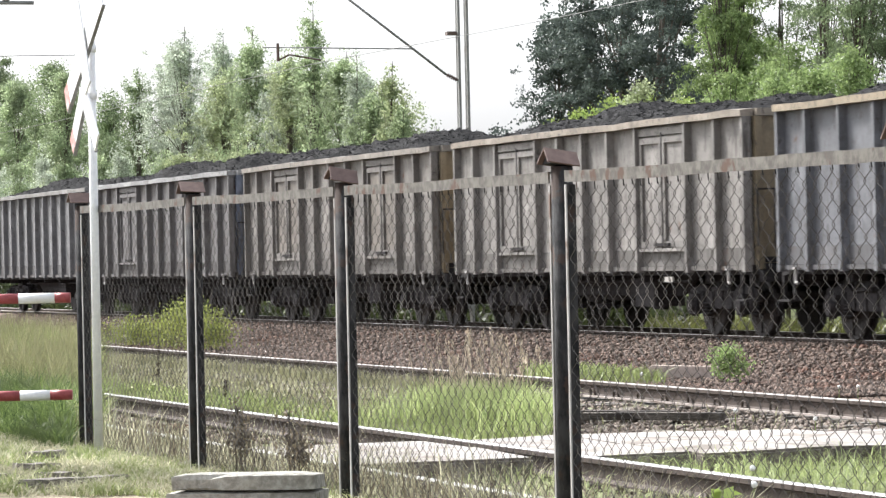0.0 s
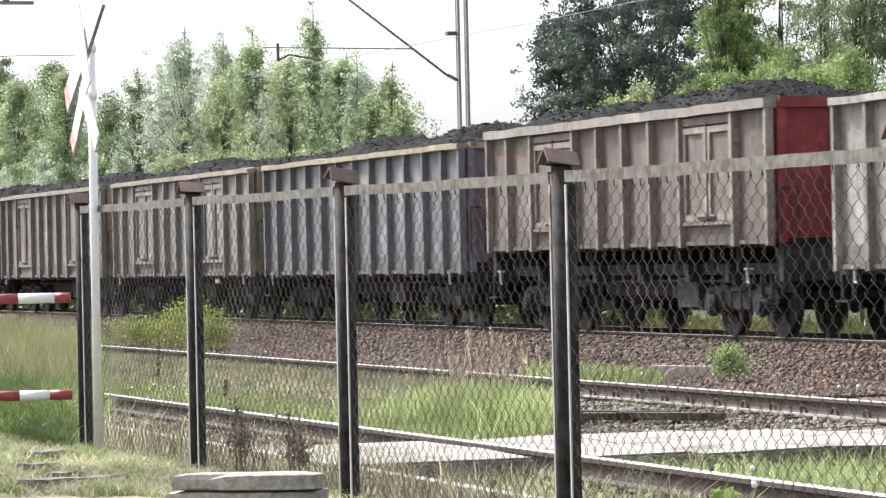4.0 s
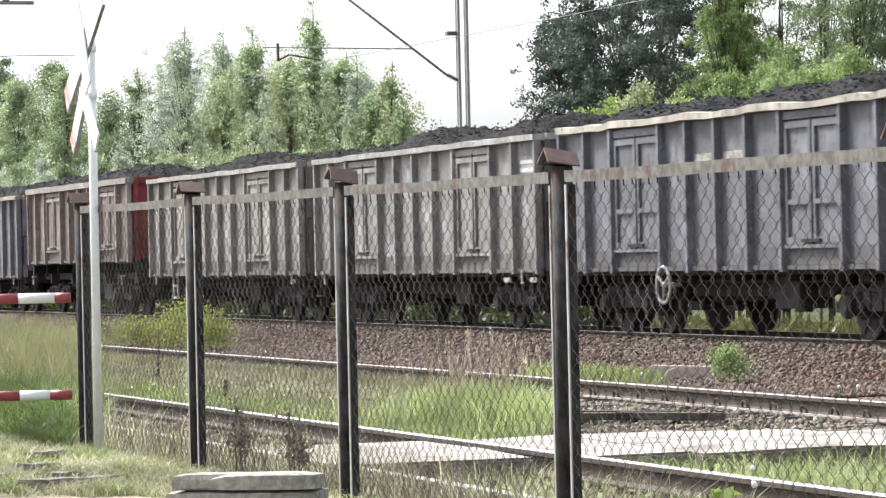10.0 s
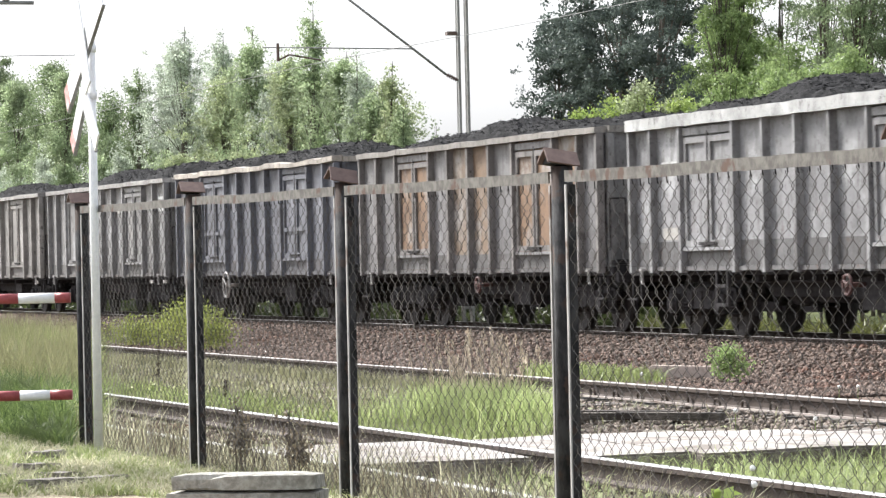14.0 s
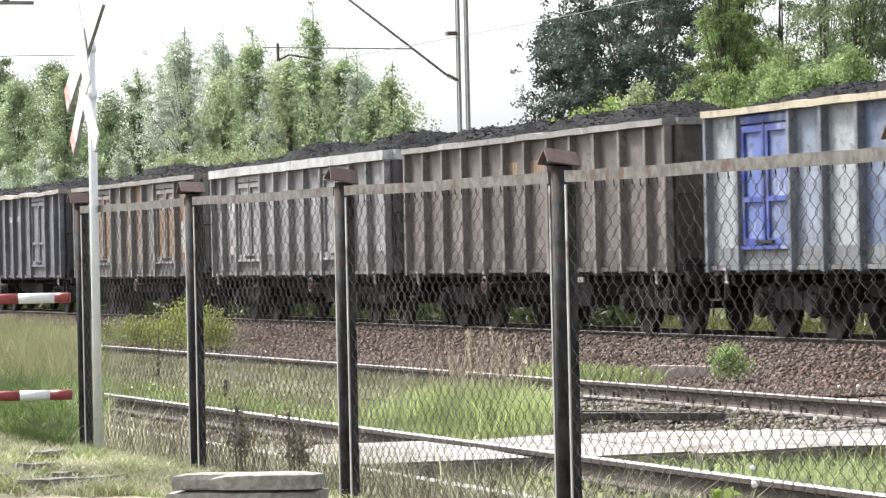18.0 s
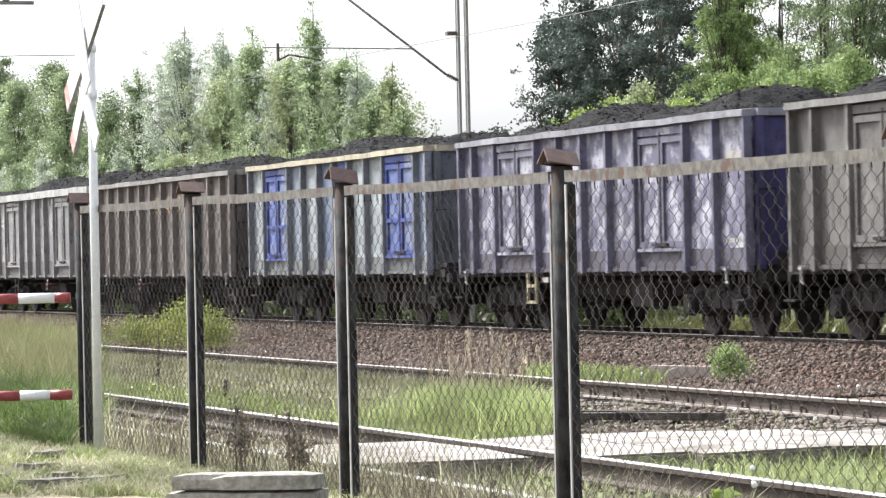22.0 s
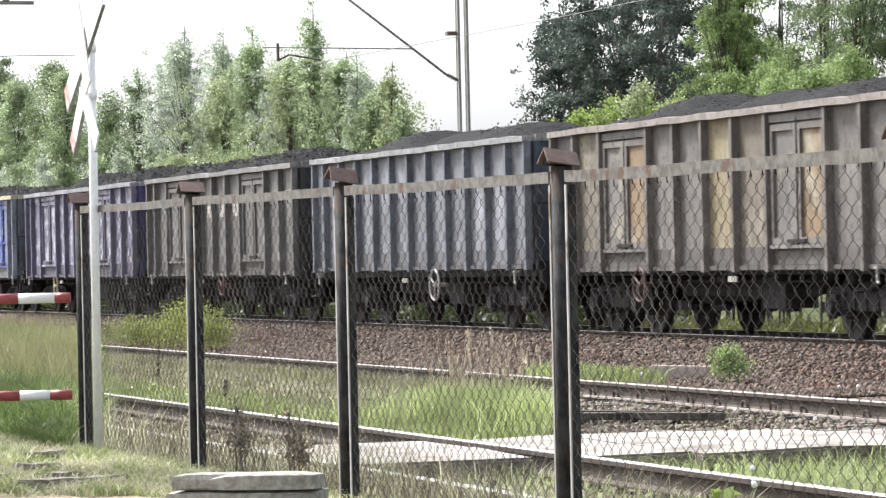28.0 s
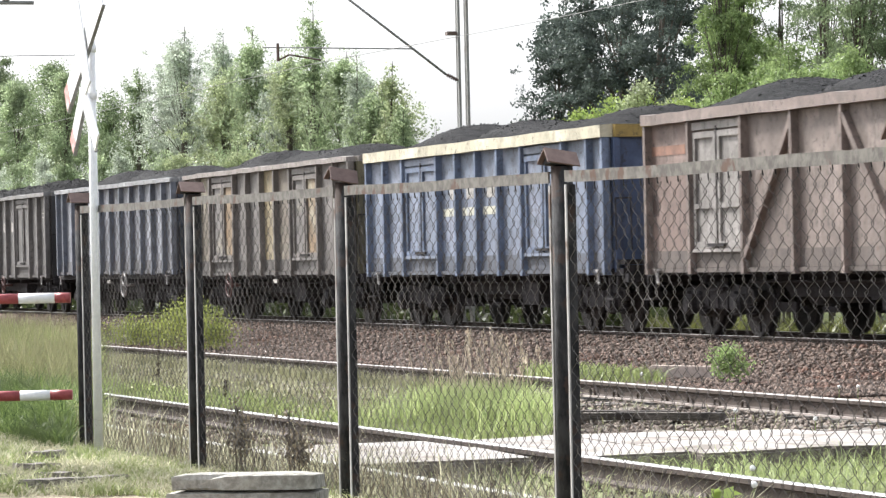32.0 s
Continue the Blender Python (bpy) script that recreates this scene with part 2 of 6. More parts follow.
M["grass_pale"] = leaf_mat("pale_seeding_grass", (0.19, 0.19, 0.085), (0.44, 0.42, 0.24), 0.3)
M["straw"] = leaf_mat("dry_straw", (0.20, 0.195, 0.10), (0.80, 0.77, 0.54), 0.5)
M["seed"] = leaf_mat("pinkish_seed_head", (0.30, 0.23, 0.17), (0.62, 0.54, 0.42), 0.3)
M["dock"] = leaf_mat("dried_dock_seed", (0.035, 0.026, 0.018), (0.10, 0.075, 0.05), 0.15)
M["flower"] = leaf_mat("pale_yellow_petal", (0.55, 0.56, 0.25), (0.80, 0.80, 0.55), 0.4)
M["bramble"] = leaf_mat("shaded_bramble_leaf", (0.030, 0.040, 0.016), (0.095, 0.115, 0.045), 0.25)
M["dry_mix"] = leaf_mat("low_dry_grass", (0.19, 0.19, 0.10), (0.48, 0.465, 0.29), 0.25)
M["rank"] = leaf_mat("rank_weed_leaf", (0.10, 0.108, 0.032), (0.21, 0.22, 0.075), 0.3)
M["dry_weed"] = leaf_mat("withered_weed", (0.13, 0.105, 0.075), (0.30, 0.25, 0.175), 0.25)
M["dandelion"] = surf("white_seed_head", (0.70, 0.70, 0.66), (0.82, 0.82, 0.80), (0.6, 0.6, 0.56), 60, 9, rough=0.95, bump=0)


# ---- mesh helpers ----
def box(bm, x0, x1, y0, y1, z0, z1, m=None):
    """An upright block; m turns or shifts it."""
    v = [bm.verts.new(Vector((x, y, z)) if m is None else m @ Vector((x, y, z))) for x, y, z in
         ((x0, y0, z0), (x1, y0, z0), (x1, y1, z0), (x0, y1, z0), (x0, y0, z1), (x1, y0, z1), (x1, y1, z1), (x0, y1, z1))]
    for f in ((3, 2, 1, 0), (4, 5, 6, 7), (0, 1, 5, 4), (1, 2, 6, 5), (2, 3, 7, 6), (3, 0, 4, 7)):
        bm.faces.new([v[i] for i in f])


def prism(bm, ring, x0, x1, axis=0):
    """A closed outline (in the two other axes) drawn out along an axis."""
    def at(p, s):
        return Vector((s, p[0], p[1])) if axis == 0 else Vector((p[0], s, p[1])) if axis == 1 else Vector((p[0], p[1], s))
    a = [bm.verts.new(at(p, x0)) for p in ring]
    b = [bm.verts.new(at(p, x1)) for p in ring]
    k = len(ring)
    for i in range(k):
        bm.faces.new((a[i], a[(i + 1) % k], b[(i + 1) % k], b[i]))
    bm.faces.new(a[::-1])
    bm.faces.new(b)


def tube(bm, p, q, r0, r1=None, sides=8, caps=True):
    """A round bar from p to q."""
    p, q = Vector(p), Vector(q)
    r1 = r0 if r1 is None else r1
    turn = (q - p).to_track_quat("Z", "Y").to_matrix()
    a, b = [], []
    for i in range(sides):
        c = Vector((math.cos(2 * math.pi * i / sides), math.sin(2 * math.pi * i / sides), 0))
        a.append(bm.verts.new(p + turn @ (c * r0)))
        b.append(bm.verts.new(q + turn @ (c * r1)))
    for i in range(sides):
        f = bm.faces.new((a[i], a[(i + 1) % sides], b[(i + 1) % sides], b[i]))
        f.smooth = sides > 6
    if caps:
        bm.faces.new(a[::-1])
        bm.faces.new(b)


def ring(bm, centre, radius, r, axis="y", seg=20, sides=6):
    """A torus round an axis."""
    rows = []
    for i in range(seg):
        a = 2 * math.pi * i / seg
        row = []
        for j in range(sides):
            b = 2 * math.pi * j / sides
            k, h = radius + r * math.cos(b), r * math.sin(b)
            v = (k * math.cos(a), h, k * math.sin(a)) if axis == "y" else (h, k * math.cos(a), k * math.sin(a))
            row.append(bm.verts.new(Vector(centre) + Vector(v)))
        rows.append(row)
    for i in range(seg):
        for j in range(sides):
            f = bm.faces.new((rows[i][j], rows[(i + 1) % seg][j], rows[(i + 1) % seg][(j + 1) % sides], rows[i][(j + 1) % sides]))
            f.smooth = True


def mesh_of(bm, name, material, fix=True):
    if fix:
        bmesh.ops.recalc_face_normals(bm, faces=bm.faces)
    me = bpy.data.meshes.new(name)
    bm.to_mesh(me)
    bm.free()
    me.materials.append(material)
    return me


def part(name, bm, material, parent, label=""):
    ob = new(name, mesh_of(bm, name, material))
    ob.parent = parent
    return tagged(ob, label=label) if label else ob


def share(name, me, parent, m=None):
    """One more object on a mesh that is there already."""
    ob = new(name, me)
    ob.parent = parent
    if m is not None:
        ob.matrix_basis = m
    return ob


def thing(name, label, category, group="", kind="", m=None):
    ob = new(name)
    ob.empty_display_size = 0.2
    if m is not None:
        ob.matrix_basis = m
    return tagged(ob, label, category, group, kind)


def block(*size, m=None):
    bm = bmesh.new()
    box(bm, *size, m)
    return bm


def bevelled(x0, x1, y0, y1, z0, z1, w, m=None):
    bm = block(x0, x1, y0, y1, z0, z1)
    bmesh.ops.bevel(bm, geom=bm.edges[:], offset=w, segments=2, affect='EDGES')
    if m is not None:
        bmesh.ops.transform(bm, matrix=m, verts=bm.verts)
    return bm


def bulk_mesh(name, co, faces, material):
    """Many like faces at once."""
    me = bpy.data.meshes.new(name)
    me.vertices.add(len(co))
    me.vertices.foreach_set("co", np.ascontiguousarray(co, np.float32).ravel())
    me.loops.add(faces.size)
    me.loops.foreach_set("vertex_index", np.ascontiguousarray(faces, np.int32).ravel())
    me.polygons.add(len(faces))
    me.polygons.foreach_set("loop_start", np.arange(len(faces), dtype=np.int32) * faces.shape[1])
    me.update(calc_edges=True)
    me.validate()
    me.materials.append(material)
    return me


# ---- ground ----
def ground_z(x, y):
    """The lie of the land: a low bank at the fence, flat sidings, a shallow bed for the main track."""
    z = np.interp(y, [-60, 0, 3.9, 4.5, 4.8, 5.5, 8.0, 12.0, 14.5, 17.6, 19.3, 20.1, 22.2, 23.0, 24.5, 27, 40, 90], [0.2, 0.2, 0.2, 0.14, 0.12, -0.17, -0.2, -0.2, -0.33, -0.34, -0.16, -0.085, -0.085, -0.19, -0.45, -0.5, -0.3, 0.2])
    return z


XS = np.unique(np.concatenate([np.linspace(-2500, -180, 12), np.linspace(-180, -60, 60), np.linspace(-60, -6, 130), np.linspace(-6, 60, 16), np.linspace(60, 2500, 10)]))
YS = np.unique(np.concatenate([np.linspace(-2500, -10, 9), np.linspace(-10, 3, 8), np.linspace(3, 26, 110), np.linspace(26, 60, 24), np.linspace(60, 2500, 10)]))
rng = np.random.default_rng(4)
gx, gy = np.meshgrid(XS, YS, indexing="ij")
gz = ground_z(gx, gy) + rng.normal(0, 0.012, gx.shape) * (np.abs(gy - 12) < 16)
co = np.stack([gx, gy, gz], -1).reshape(-1, 3)
ix, iy = np.meshgrid(np.arange(len(XS) - 1), np.arange(len(YS) - 1), indexing="ij")
k = (ix * len(YS) + iy).ravel()
faces = np.stack([k, k + len(YS), k + len(YS) + 1, k + 1], -1)
ground = tagged(new("ground", bulk_mesh("ground", co, faces, M["ground"])), "earth with short grass and brown ballast between railway tracks", "ground", kind="structure")
ground.data.polygons.foreach_set("use_smooth", np.ones(len(faces), bool))


# ---- tracks ----
RAIL = [(-0.062, -0.150), (0.062, -0.150), (0.062, -0.138), (0.010, -0.120), (0.008, -0.045), (0.034, -0.034), (0.034, -0.006), (-0.034, -0.006), (-0.034, -0.034), (-0.008, -0.045), (-0.010, -0.120), (-0.062, -0.138)]
HEAD = [(-0.033, -0.006), (0.033, -0.006), (0.031, 0.0), (-0.031, 0.0)]


def track(label, rails, sleepers, head, x0=-420.0, x1=40.0, clips=()):
    t = thing("railway_track", label, "track", "railway tracks", "structure", pose(0, 0, 0))
    for y in rails:
        bm = bmesh.new()
        prism(bm, [(y + a, b) for a, b in RAIL], x0, x1)
        r = part("rail", bm, M["rail_side"], t)
        bm = bmesh.new()
        prism(bm, [(y + a, b) for a, b in HEAD], x0, x1)
        part("rail_head", bm, head, r, "rail head worn bright by wheels")
        if clips:
            # pale strip paints in the light that the foot's near edge catches
            bm = bmesh.new()
            prism(bm, [(y - 0.076, -0.152), (y - 0.063, -0.152), (y - 0.063, -0.134), (y - 0.076, -0.136)], -35.0, x1)
            part("rail_foot", bm, M["lit_foot_edge"], r, "pale worn edge of the rail foot")
    if sleepers:
        a, b, y0, y1, z = sleepers
        me = mesh_of(bevelled(-0.12, 0.12, y0, y1, z - 0.14, z, 0.015), "sleeper", M["sleeper"])
        x = a
        while x < b:
            share("sleeper", me, t, pose(x + random.uniform(-0.03, 0.03), random.uniform(-0.05, 0.05), random.uniform(-0.015, 0.01), 0, 0, random.uniform(-1, 1)))
            x += 0.62
    if clips:
        y, a, b = clips
        bm = bmesh.new()
        for k in range(8):
            a0, a1 = math.pi * k / 8, math.pi * (k + 1) / 8
            tube(bm, (0.062 * math.cos(a0), y - 0.045 - 0.012 * math.sin(a0), -0.137 + 0.062 * math.sin(a0)), (0.062 * math.cos(a1), y - 0.045 - 0.012 * math.sin(a1), -0.137 + 0.062 * math.sin(a1)), 0.011, sides=6)
        box(bm, -0.08, 0.08, y - 0.060, y - 0.012, -0.140, -0.128)
        me = mesh_of(bm, "rail_clip", M["rail_side"])
        x = a
        while x < b:
            share("rail_clip", me, t, pose(x, 0, 0))
            x += 0.62
    return t


track("overgrown siding with bright worn rails beside the fence", (6.04, 7.54), (-62, -9, 5.55, 8.03, -0.188), M["rail_head"])
track("old siding rail with spring clips on weathered sleepers", (12.15,), (-60, -22, 11.35, 12.75, -0.185), M["old_head"], clips=(12.15, -60, -22))
track("main line on brown ballast under the coal train", (20.372, 21.872), (-130, -36, 19.85, 22.4, -0.150), M["main_head"])


# ---- the coal train ----
TRACK_Y = 21.122                       # the middle of the main track
BODY = 13.06                           # length of a wagon body; buffers add the rest
POSTS_DOORS = (0.05, 1.15, 2.30, 4.30, 5.36, 6.46, 7.58, 8.76, 10.74, 11.86, 13.01)
DOORS_AT = (2, 7)                      # bays that hold a double door
POSTS_PLAIN = tuple(0.05 + 1.08 * i for i in range(13))
POSTS_BRACED = (0.05, 2.03, 3.98, 5.72, 7.34, 9.08, 11.03, 13.01)
POSTS_SHIFTED = (0.05, 1.18, 3.0, 4.05, 5.19, 6.26, 7.27, 8.35, 9.5, 11.4, 12.70)
Y_WALL, Y_POST, Y_RIM = 1.40, 1.512, 1.54


def travel(t):
    """Metres that the train has gone, past its place at 16 s."""
    u = (t - 16.0) / 16.0
    return 6.296 * (t - 16.0) - 0.540 * u ** 2 + 0.130 * u ** 3 - 1.352 * u ** 4


def wheelset(parent, x):
    """Two flanged wheels on an axle, turning about its own middle."""
    bm = bmesh.new()
    tube(bm, (0, -0.95, 0), (0, 0.95, 0), 0.08, sides=10)
    for s in (-1, 1):
        tube(bm, (0, s * 0.70, 0), (0, s * 0.73, 0), 0.49, sides=28)
        tube(bm, (0, s * 0.73, 0), (0, s * 0.83, 0), 0.46, sides=28)
        tube(bm, (0, s * 0.83, 0), (0, s * 0.86, 0), 0.17, sides=12)
        for i in range(4):
            a = i * math.pi / 2
            box(bm, 0.2, 0.40, -0.03, 0.03, -0.012, 0.012, Matrix.Translation((0, s * 0.825, 0)) @ Matrix.Rotation(a, 4, 'Y'))
    if "wheelset" not in SHARED:
        SHARED["wheelset"] = mesh_of(bm, "wheelset", M["wheel"])
    else:
        bm.free()
    w = share("wheelset", SHARED["wheelset"], parent, pose(x, 0, 0.46))
    WHEELS.append((w, x))
    return w


SHARED, WHEELS, TRAIN = {}, [], []


def once(key, make, material):
    if key not in SHARED:
        bm = bmesh.new()
        make(bm)
        SHARED[key] = mesh_of(bm, key, material)
    return SHARED[key]


def bogie_frame(bm):
    """Side frames arched over the axles, a bolster, end beams, and nests of coil springs."""
    for s in (-1, 1):
        y0, y1 = s * 0.97, s * 1.06
        prism(bm, [(-1.34, 0.56), (-1.28, 0.50), (-0.58, 0.50), (-0.40, 0.40), (0.40, 0.40), (0.58, 0.50), (1.28, 0.50), (1.34, 0.56), (1.24, 0.70), (0.62, 0.76), (0.45, 0.66), (-0.45, 0.66), (-0.62, 0.76), (-1.24, 0.70)], y0, y1, 1)
        for x in (-1.16, -0.64, 0.64, 1.16):
            for k in range(4):
                tube(bm, (x, s * 1.02, 0.315 + 0.05 * k), (x, s * 1.02, 0.345 + 0.05 * k), 0.085, sides=9)
            tube(bm, (x, s * 1.02, 0.29), (x, s * 1.02, 0.52), 0.055, sides=8)
        for x in (-0.36, 0.0, 0.36):
            box(bm, x - 0.022, x + 0.022, s * 1.065 - 0.015, s * 1.065 + 0.015, 0.41, 0.65)
        box(bm, -0.30, 0.30, s * 1.015 - 0.10, s * 1.015 + 0.10, 0.665, 0.72)
    box(bm, -0.22, 0.22, -1.0, 1.0, 0.58, 0.86)
    for x in (-1.25, 1.25):
        box(bm, x - 0.06, x + 0.06, -0.95, 0.95, 0.53, 0.64)


def axle_box(bm):
    box(bm, -0.15, 0.15, -1.17, -0.98, 0.33, 0.62)
    tube(bm, (0, -1.22, 0.46), (0, -1.12, 0.46), 0.11, sides=12)
    for x in (-0.22, 0.22):
        tube(bm, (x, -1.06, 0.40), (x, -1.06, 0.66), 0.06, sides=8)


def brake_block(bm):
    box(bm, 0.47, 0.54, -0.80, -0.72, 0.30, 0.62)
    tube(bm, (0.56, -0.76, 0.44), (0.62, -0.76, 0.92), 0.02, sides=6)


def bogie(parent, x):
    ob = share("bogie", once("bogie", bogie_frame, M["bogie"]), parent, pose(x, 0, 0))
    for dx in (-0.9, 0.9):
        wheelset(ob, dx)
        share("axle_box", once("axle_box", axle_box, M["bogie"]), ob, pose(dx, 0, 0))
        share("axle_box", once("axle_box", axle_box, M["bogie"]), ob, pose(dx, 0, 0, 0, 0, 180))
        share("brake_block", once("brake_block", brake_block, M["under"]), ob, pose(dx, 0, 0))
    return ob


def buffer_part(bm):
    tube(bm, (0.0, 0, 0), (0.30, 0, 0), 0.11, sides=14)
    tube(bm, (0.30, 0, 0), (0.43, 0, 0), 0.075, sides=14)
    tube(bm, (0.43, 0, 0), (0.475, 0, 0), 0.225, sides=22)
    box(bm, -0.02, 0.02, -0.18, 0.18, -0.18, 0.18)


def coupler(bm):
    box(bm, 0, 0.22, -0.03, 0.03, 0.94, 1.06)
    tube(bm, (0.18, 0, 0.98), (0.34, 0, 0.70), 0.028, sides=8)
    tube(bm, (0.34, 0, 0.70), (0.47, 0, 0.94), 0.028, sides=8)


def brake_hose(bm):
    tube(bm, (0.02, 0.28, 0.85), (0.24, 0.26, 0.52), 0.03, sides=8)
    tube(bm, (0.24, 0.26, 0.52), (0.46, 0.26, 0.74), 0.03, sides=8)


def wall_of(side, bm, x0, x1, z0, z1):
    """A flat pressed side panel."""
    a, b = -Y_WALL * side, -(Y_WALL - 0.05) * side
    box(bm, x0, x1, min(a, b), max(a, b), z0, z1)


def post_bm(side, x, z0, z1, w=0.042):
    """A pressed hat-section post, splayed at the foot."""
    bm = bmesh.new()
    a, b = -Y_WALL * side, -Y_POST * side
    prism(bm, [(x - w - 0.018, a), (x + w + 0.018, a), (x + w, b), (x - w, b)], z0, z1, 2)
    box(bm, x - w - 0.01, x + w + 0.01, min(a, b), max(a, b), z0 - 0.10, z0 - 0.004)
    return bm


def door_parts(parent, side, x0, x1, z0, z1, mats, trim, border, rail=0.0):
    """A double door: frame, two leaves with folded borders, bars and a latch."""
    y = lambda d: -(Y_WALL + d) * side
    mid = (x0 + x1) / 2
    door = part("door", block(x0 + 0.07, x1 - 0.07, min(y(0.012), y(0.06)), max(y(0.012), y(0.06)), z1 - 0.14, z1 - 0.03), trim, parent)
    part("threshold", block(x0 + 0.07, x1 - 0.07, min(y(0.034), y(0.085)), max(y(0.034), y(0.085)), z0 + 0.22, z0 + 0.27), trim, door)
    for i, (a, b) in enumerate(((x0 + 0.10, mid - 0.035), (mid + 0.035, x1 - 0.10))):
        bm = bmesh.new()
        lo, hi = z0 + 0.28, z1 - 0.17
        box(bm, a, b, min(y(0.004), y(0.022)), max(y(0.004), y(0.022)), lo, hi)
        part("door_leaf", bm, mats[i % len(mats)], door)
        bm = bmesh.new()
        for c in ((a, a + 0.075, lo, hi), (b - 0.075, b, lo, hi), (a + 0.075, b - 0.075, hi - 0.09, hi), (a + 0.075, b - 0.075, lo, lo + 0.09)) + (((a + 0.075, b - 0.075, lo + rail * (hi - lo), lo + rail * (hi - lo) + 0.07),) if rail else ()):
            box(bm, c[0], c[1], min(y(0.022), y(0.062)), max(y(0.022), y(0.062)), c[2], c[3])
        part("leaf_border", bm, border, door)
    bm = bmesh.new()
    tube(bm, (mid, y(0.05), z0 + 0.22), (mid, y(0.05), z1 - 0.10), 0.022, sides=8)
    box(bm, mid - 0.30, mid + 0.30, min(y(0.06), y(0.10)), max(y(0.06), y(0.10)), z0 + 0.30, z0 + 0.345)
    part("latch_bar", bm, M["bogie"], door, "dark upright latch bar")
    return door


def wagon(spec, x):
    """One four-axle open wagon. spec: its look; x: where its far end stands at 16 s."""
    kind, z0, top, band = spec.get("kind", "doors"), spec.get("z0", 1.035), spec.get("top", 3.24), spec.get("band", 0.11)
    seed = spec["seed"]
    L = spec.get("length", BODY)
    paint = wagon_paint("wagon_paint", tuple(v * 1.16 for v in spec["paint"]), wear=spec.get("wear", 0.5), chalk=spec.get("chalk"), shift=seed * 7.3, mottle=spec.get("mottle", 0.0))
    post_paint = wagon_paint("post_paint", tuple(v * 1.18 for v in spec.get("posts", tuple(v * 0.92 for v in spec["paint"]))), wear=spec.get("wear", 0.5) * 0.9, shift=seed * 5.1 + 2, rand=0.1)
    foot_paint = wagon_paint("foot_paint", tuple(0.55 * v + 0.20 * d for v, d in zip(spec["paint"], (0.15, 0.125, 0.11))), wear=0.75, shift=seed * 4.3 + 1)
    rim_paint = wagon_paint("rim_paint", spec["rim"], wear=spec.get("rim_wear", 0.35), shift=seed * 3.7 + 5, rand=0.03)
    # ends without their own colour: side paint darkened, with their shade painted in
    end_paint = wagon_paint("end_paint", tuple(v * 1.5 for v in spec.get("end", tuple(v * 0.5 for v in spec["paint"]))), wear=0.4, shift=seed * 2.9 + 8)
    extra = {c: wagon_paint("patch_paint", c, wear=0.5, chalk=spec.get("patch_chalk"), shift=seed + 11 + i) for i, c in enumerate(sorted(set(spec.get("bays", {}).values()) | set(spec.get("leaves", ())) | ({spec["door_trim"]} if spec.get("door_trim") else set())))}
    w = thing("coal_wagon", spec["label"], "freight wagon", "wagons of the coal train", m=pose(x, TRACK_Y, 0))
    posts = {"doors": POSTS_DOORS, "plain": POSTS_PLAIN, "braced": POSTS_BRACED, "shifted": POSTS_SHIFTED, "short": POSTS_DOORS[:-2] + (11.95,)}[kind]
    doors = {"doors": DOORS_AT, "plain": (), "braced": (1, 5), "shifted": (1, 8), "short": DOORS_AT}[kind]
    z1 = top - band
    ta, tb = spec.get("trim", (0.12, 0.12))        # how far the body stands back from the two headstocks
    B0, B1 = ta, L - tb
    posts = (posts[0] + ta,) + tuple(posts[1:-1]) + (posts[-1] - tb,)
    # underframe, floor
    sy = 1.02 if z0 > 1.2 else 1.30            # a high body stands out over its frame
    bm = bmesh.new()
    for s in (-1, 1):
        box(bm, 0.06, L - 0.06, s * sy - 0.05, s * sy + 0.05, 0.90, 1.06 if z0 > 1.2 else min(z0, 1.06))
        box(bm, 0.1, L - 0.1, s * 0.30 - 0.06, s * 0.30 + 0.06, 0.72, 1.04)
    for xx in (0.10, 2.03, 4.6, 6.53, 8.46, L - 2.03, L - 0.10):
        box(bm, xx - 0.06, xx + 0.06, -1.28, 1.28, 0.80, 1.06)
    if z0 > 1.2:
        for xx in (0.6, 2.03, 4.0, 5.4, 7.6, 9.0, L - 2.03, L - 0.6):
            box(bm, xx - 0.07, xx + 0.07, -1.10, 1.10, 1.0, z0 - 0.004)
    part("underframe", bm, M["under"], w)
    part("floor", block(0.04, L - 0.04, -1.33, 1.33, z0 - 0.06, z0 - 0.005) if z0 > 1.2 else block(0.04, L - 0.04, -1.33, 1.33, 1.07, 1.15), M["under"], w)
    # sides
    for side in (1, -1):
        for i in range(len(posts) - 1):
            a, b = posts[i] + 0.002, posts[i + 1] - 0.002
            bm = bmesh.new()
            wall_of(side, bm, a, b, z0, z1 - 0.003)
            colour = spec.get("bays", {}).get(i)
            part("wall_panel", bm, extra[colour] if colour and side == 1 else paint, w)
            if i in doors:
                leaves = [extra[c] for c in spec["leaves"]] if spec.get("leaves") else [extra[colour] if colour else paint]
                door_parts(w, side, a, b, z0, z1, leaves, extra[spec["door_trim"]] if spec.get("door_trim") else paint, extra[spec["door_trim"]] if spec.get("door_trim") else post_paint, spec.get("midrail", 0.0))
        for xx in posts:
            part("side_post", post_bm(side, xx, z0 + 0.004, z1 - 0.004), post_paint, w)
        if kind == "braced":
            for xa, xb in ((3.98, 5.72), (9.08, 7.34)):
                bm = bmesh.new()
                d = Vector((xb - xa, 0, z1 - 0.1 - z0 - 0.1))
                m = Matrix.Translation((xa, -(Y_WALL + 0.055) * side, z0 + 0.1)) @ d.to_track_quat("Z", "Y").to_matrix().to_4x4()
                box(bm, -0.05, 0.05, -0.05, 0.05, 0.05, d.length - 0.05, m)
                part("diagonal_brace", bm, post_paint, w)
        bm = bmesh.new()
        a, b = -(Y_WALL - 0.07) * side, -Y_RIM * side
        n = 26
        dents = [random.uniform(-1, 1) * spec.get("dent", 0.012) for _ in range(n + 1)]
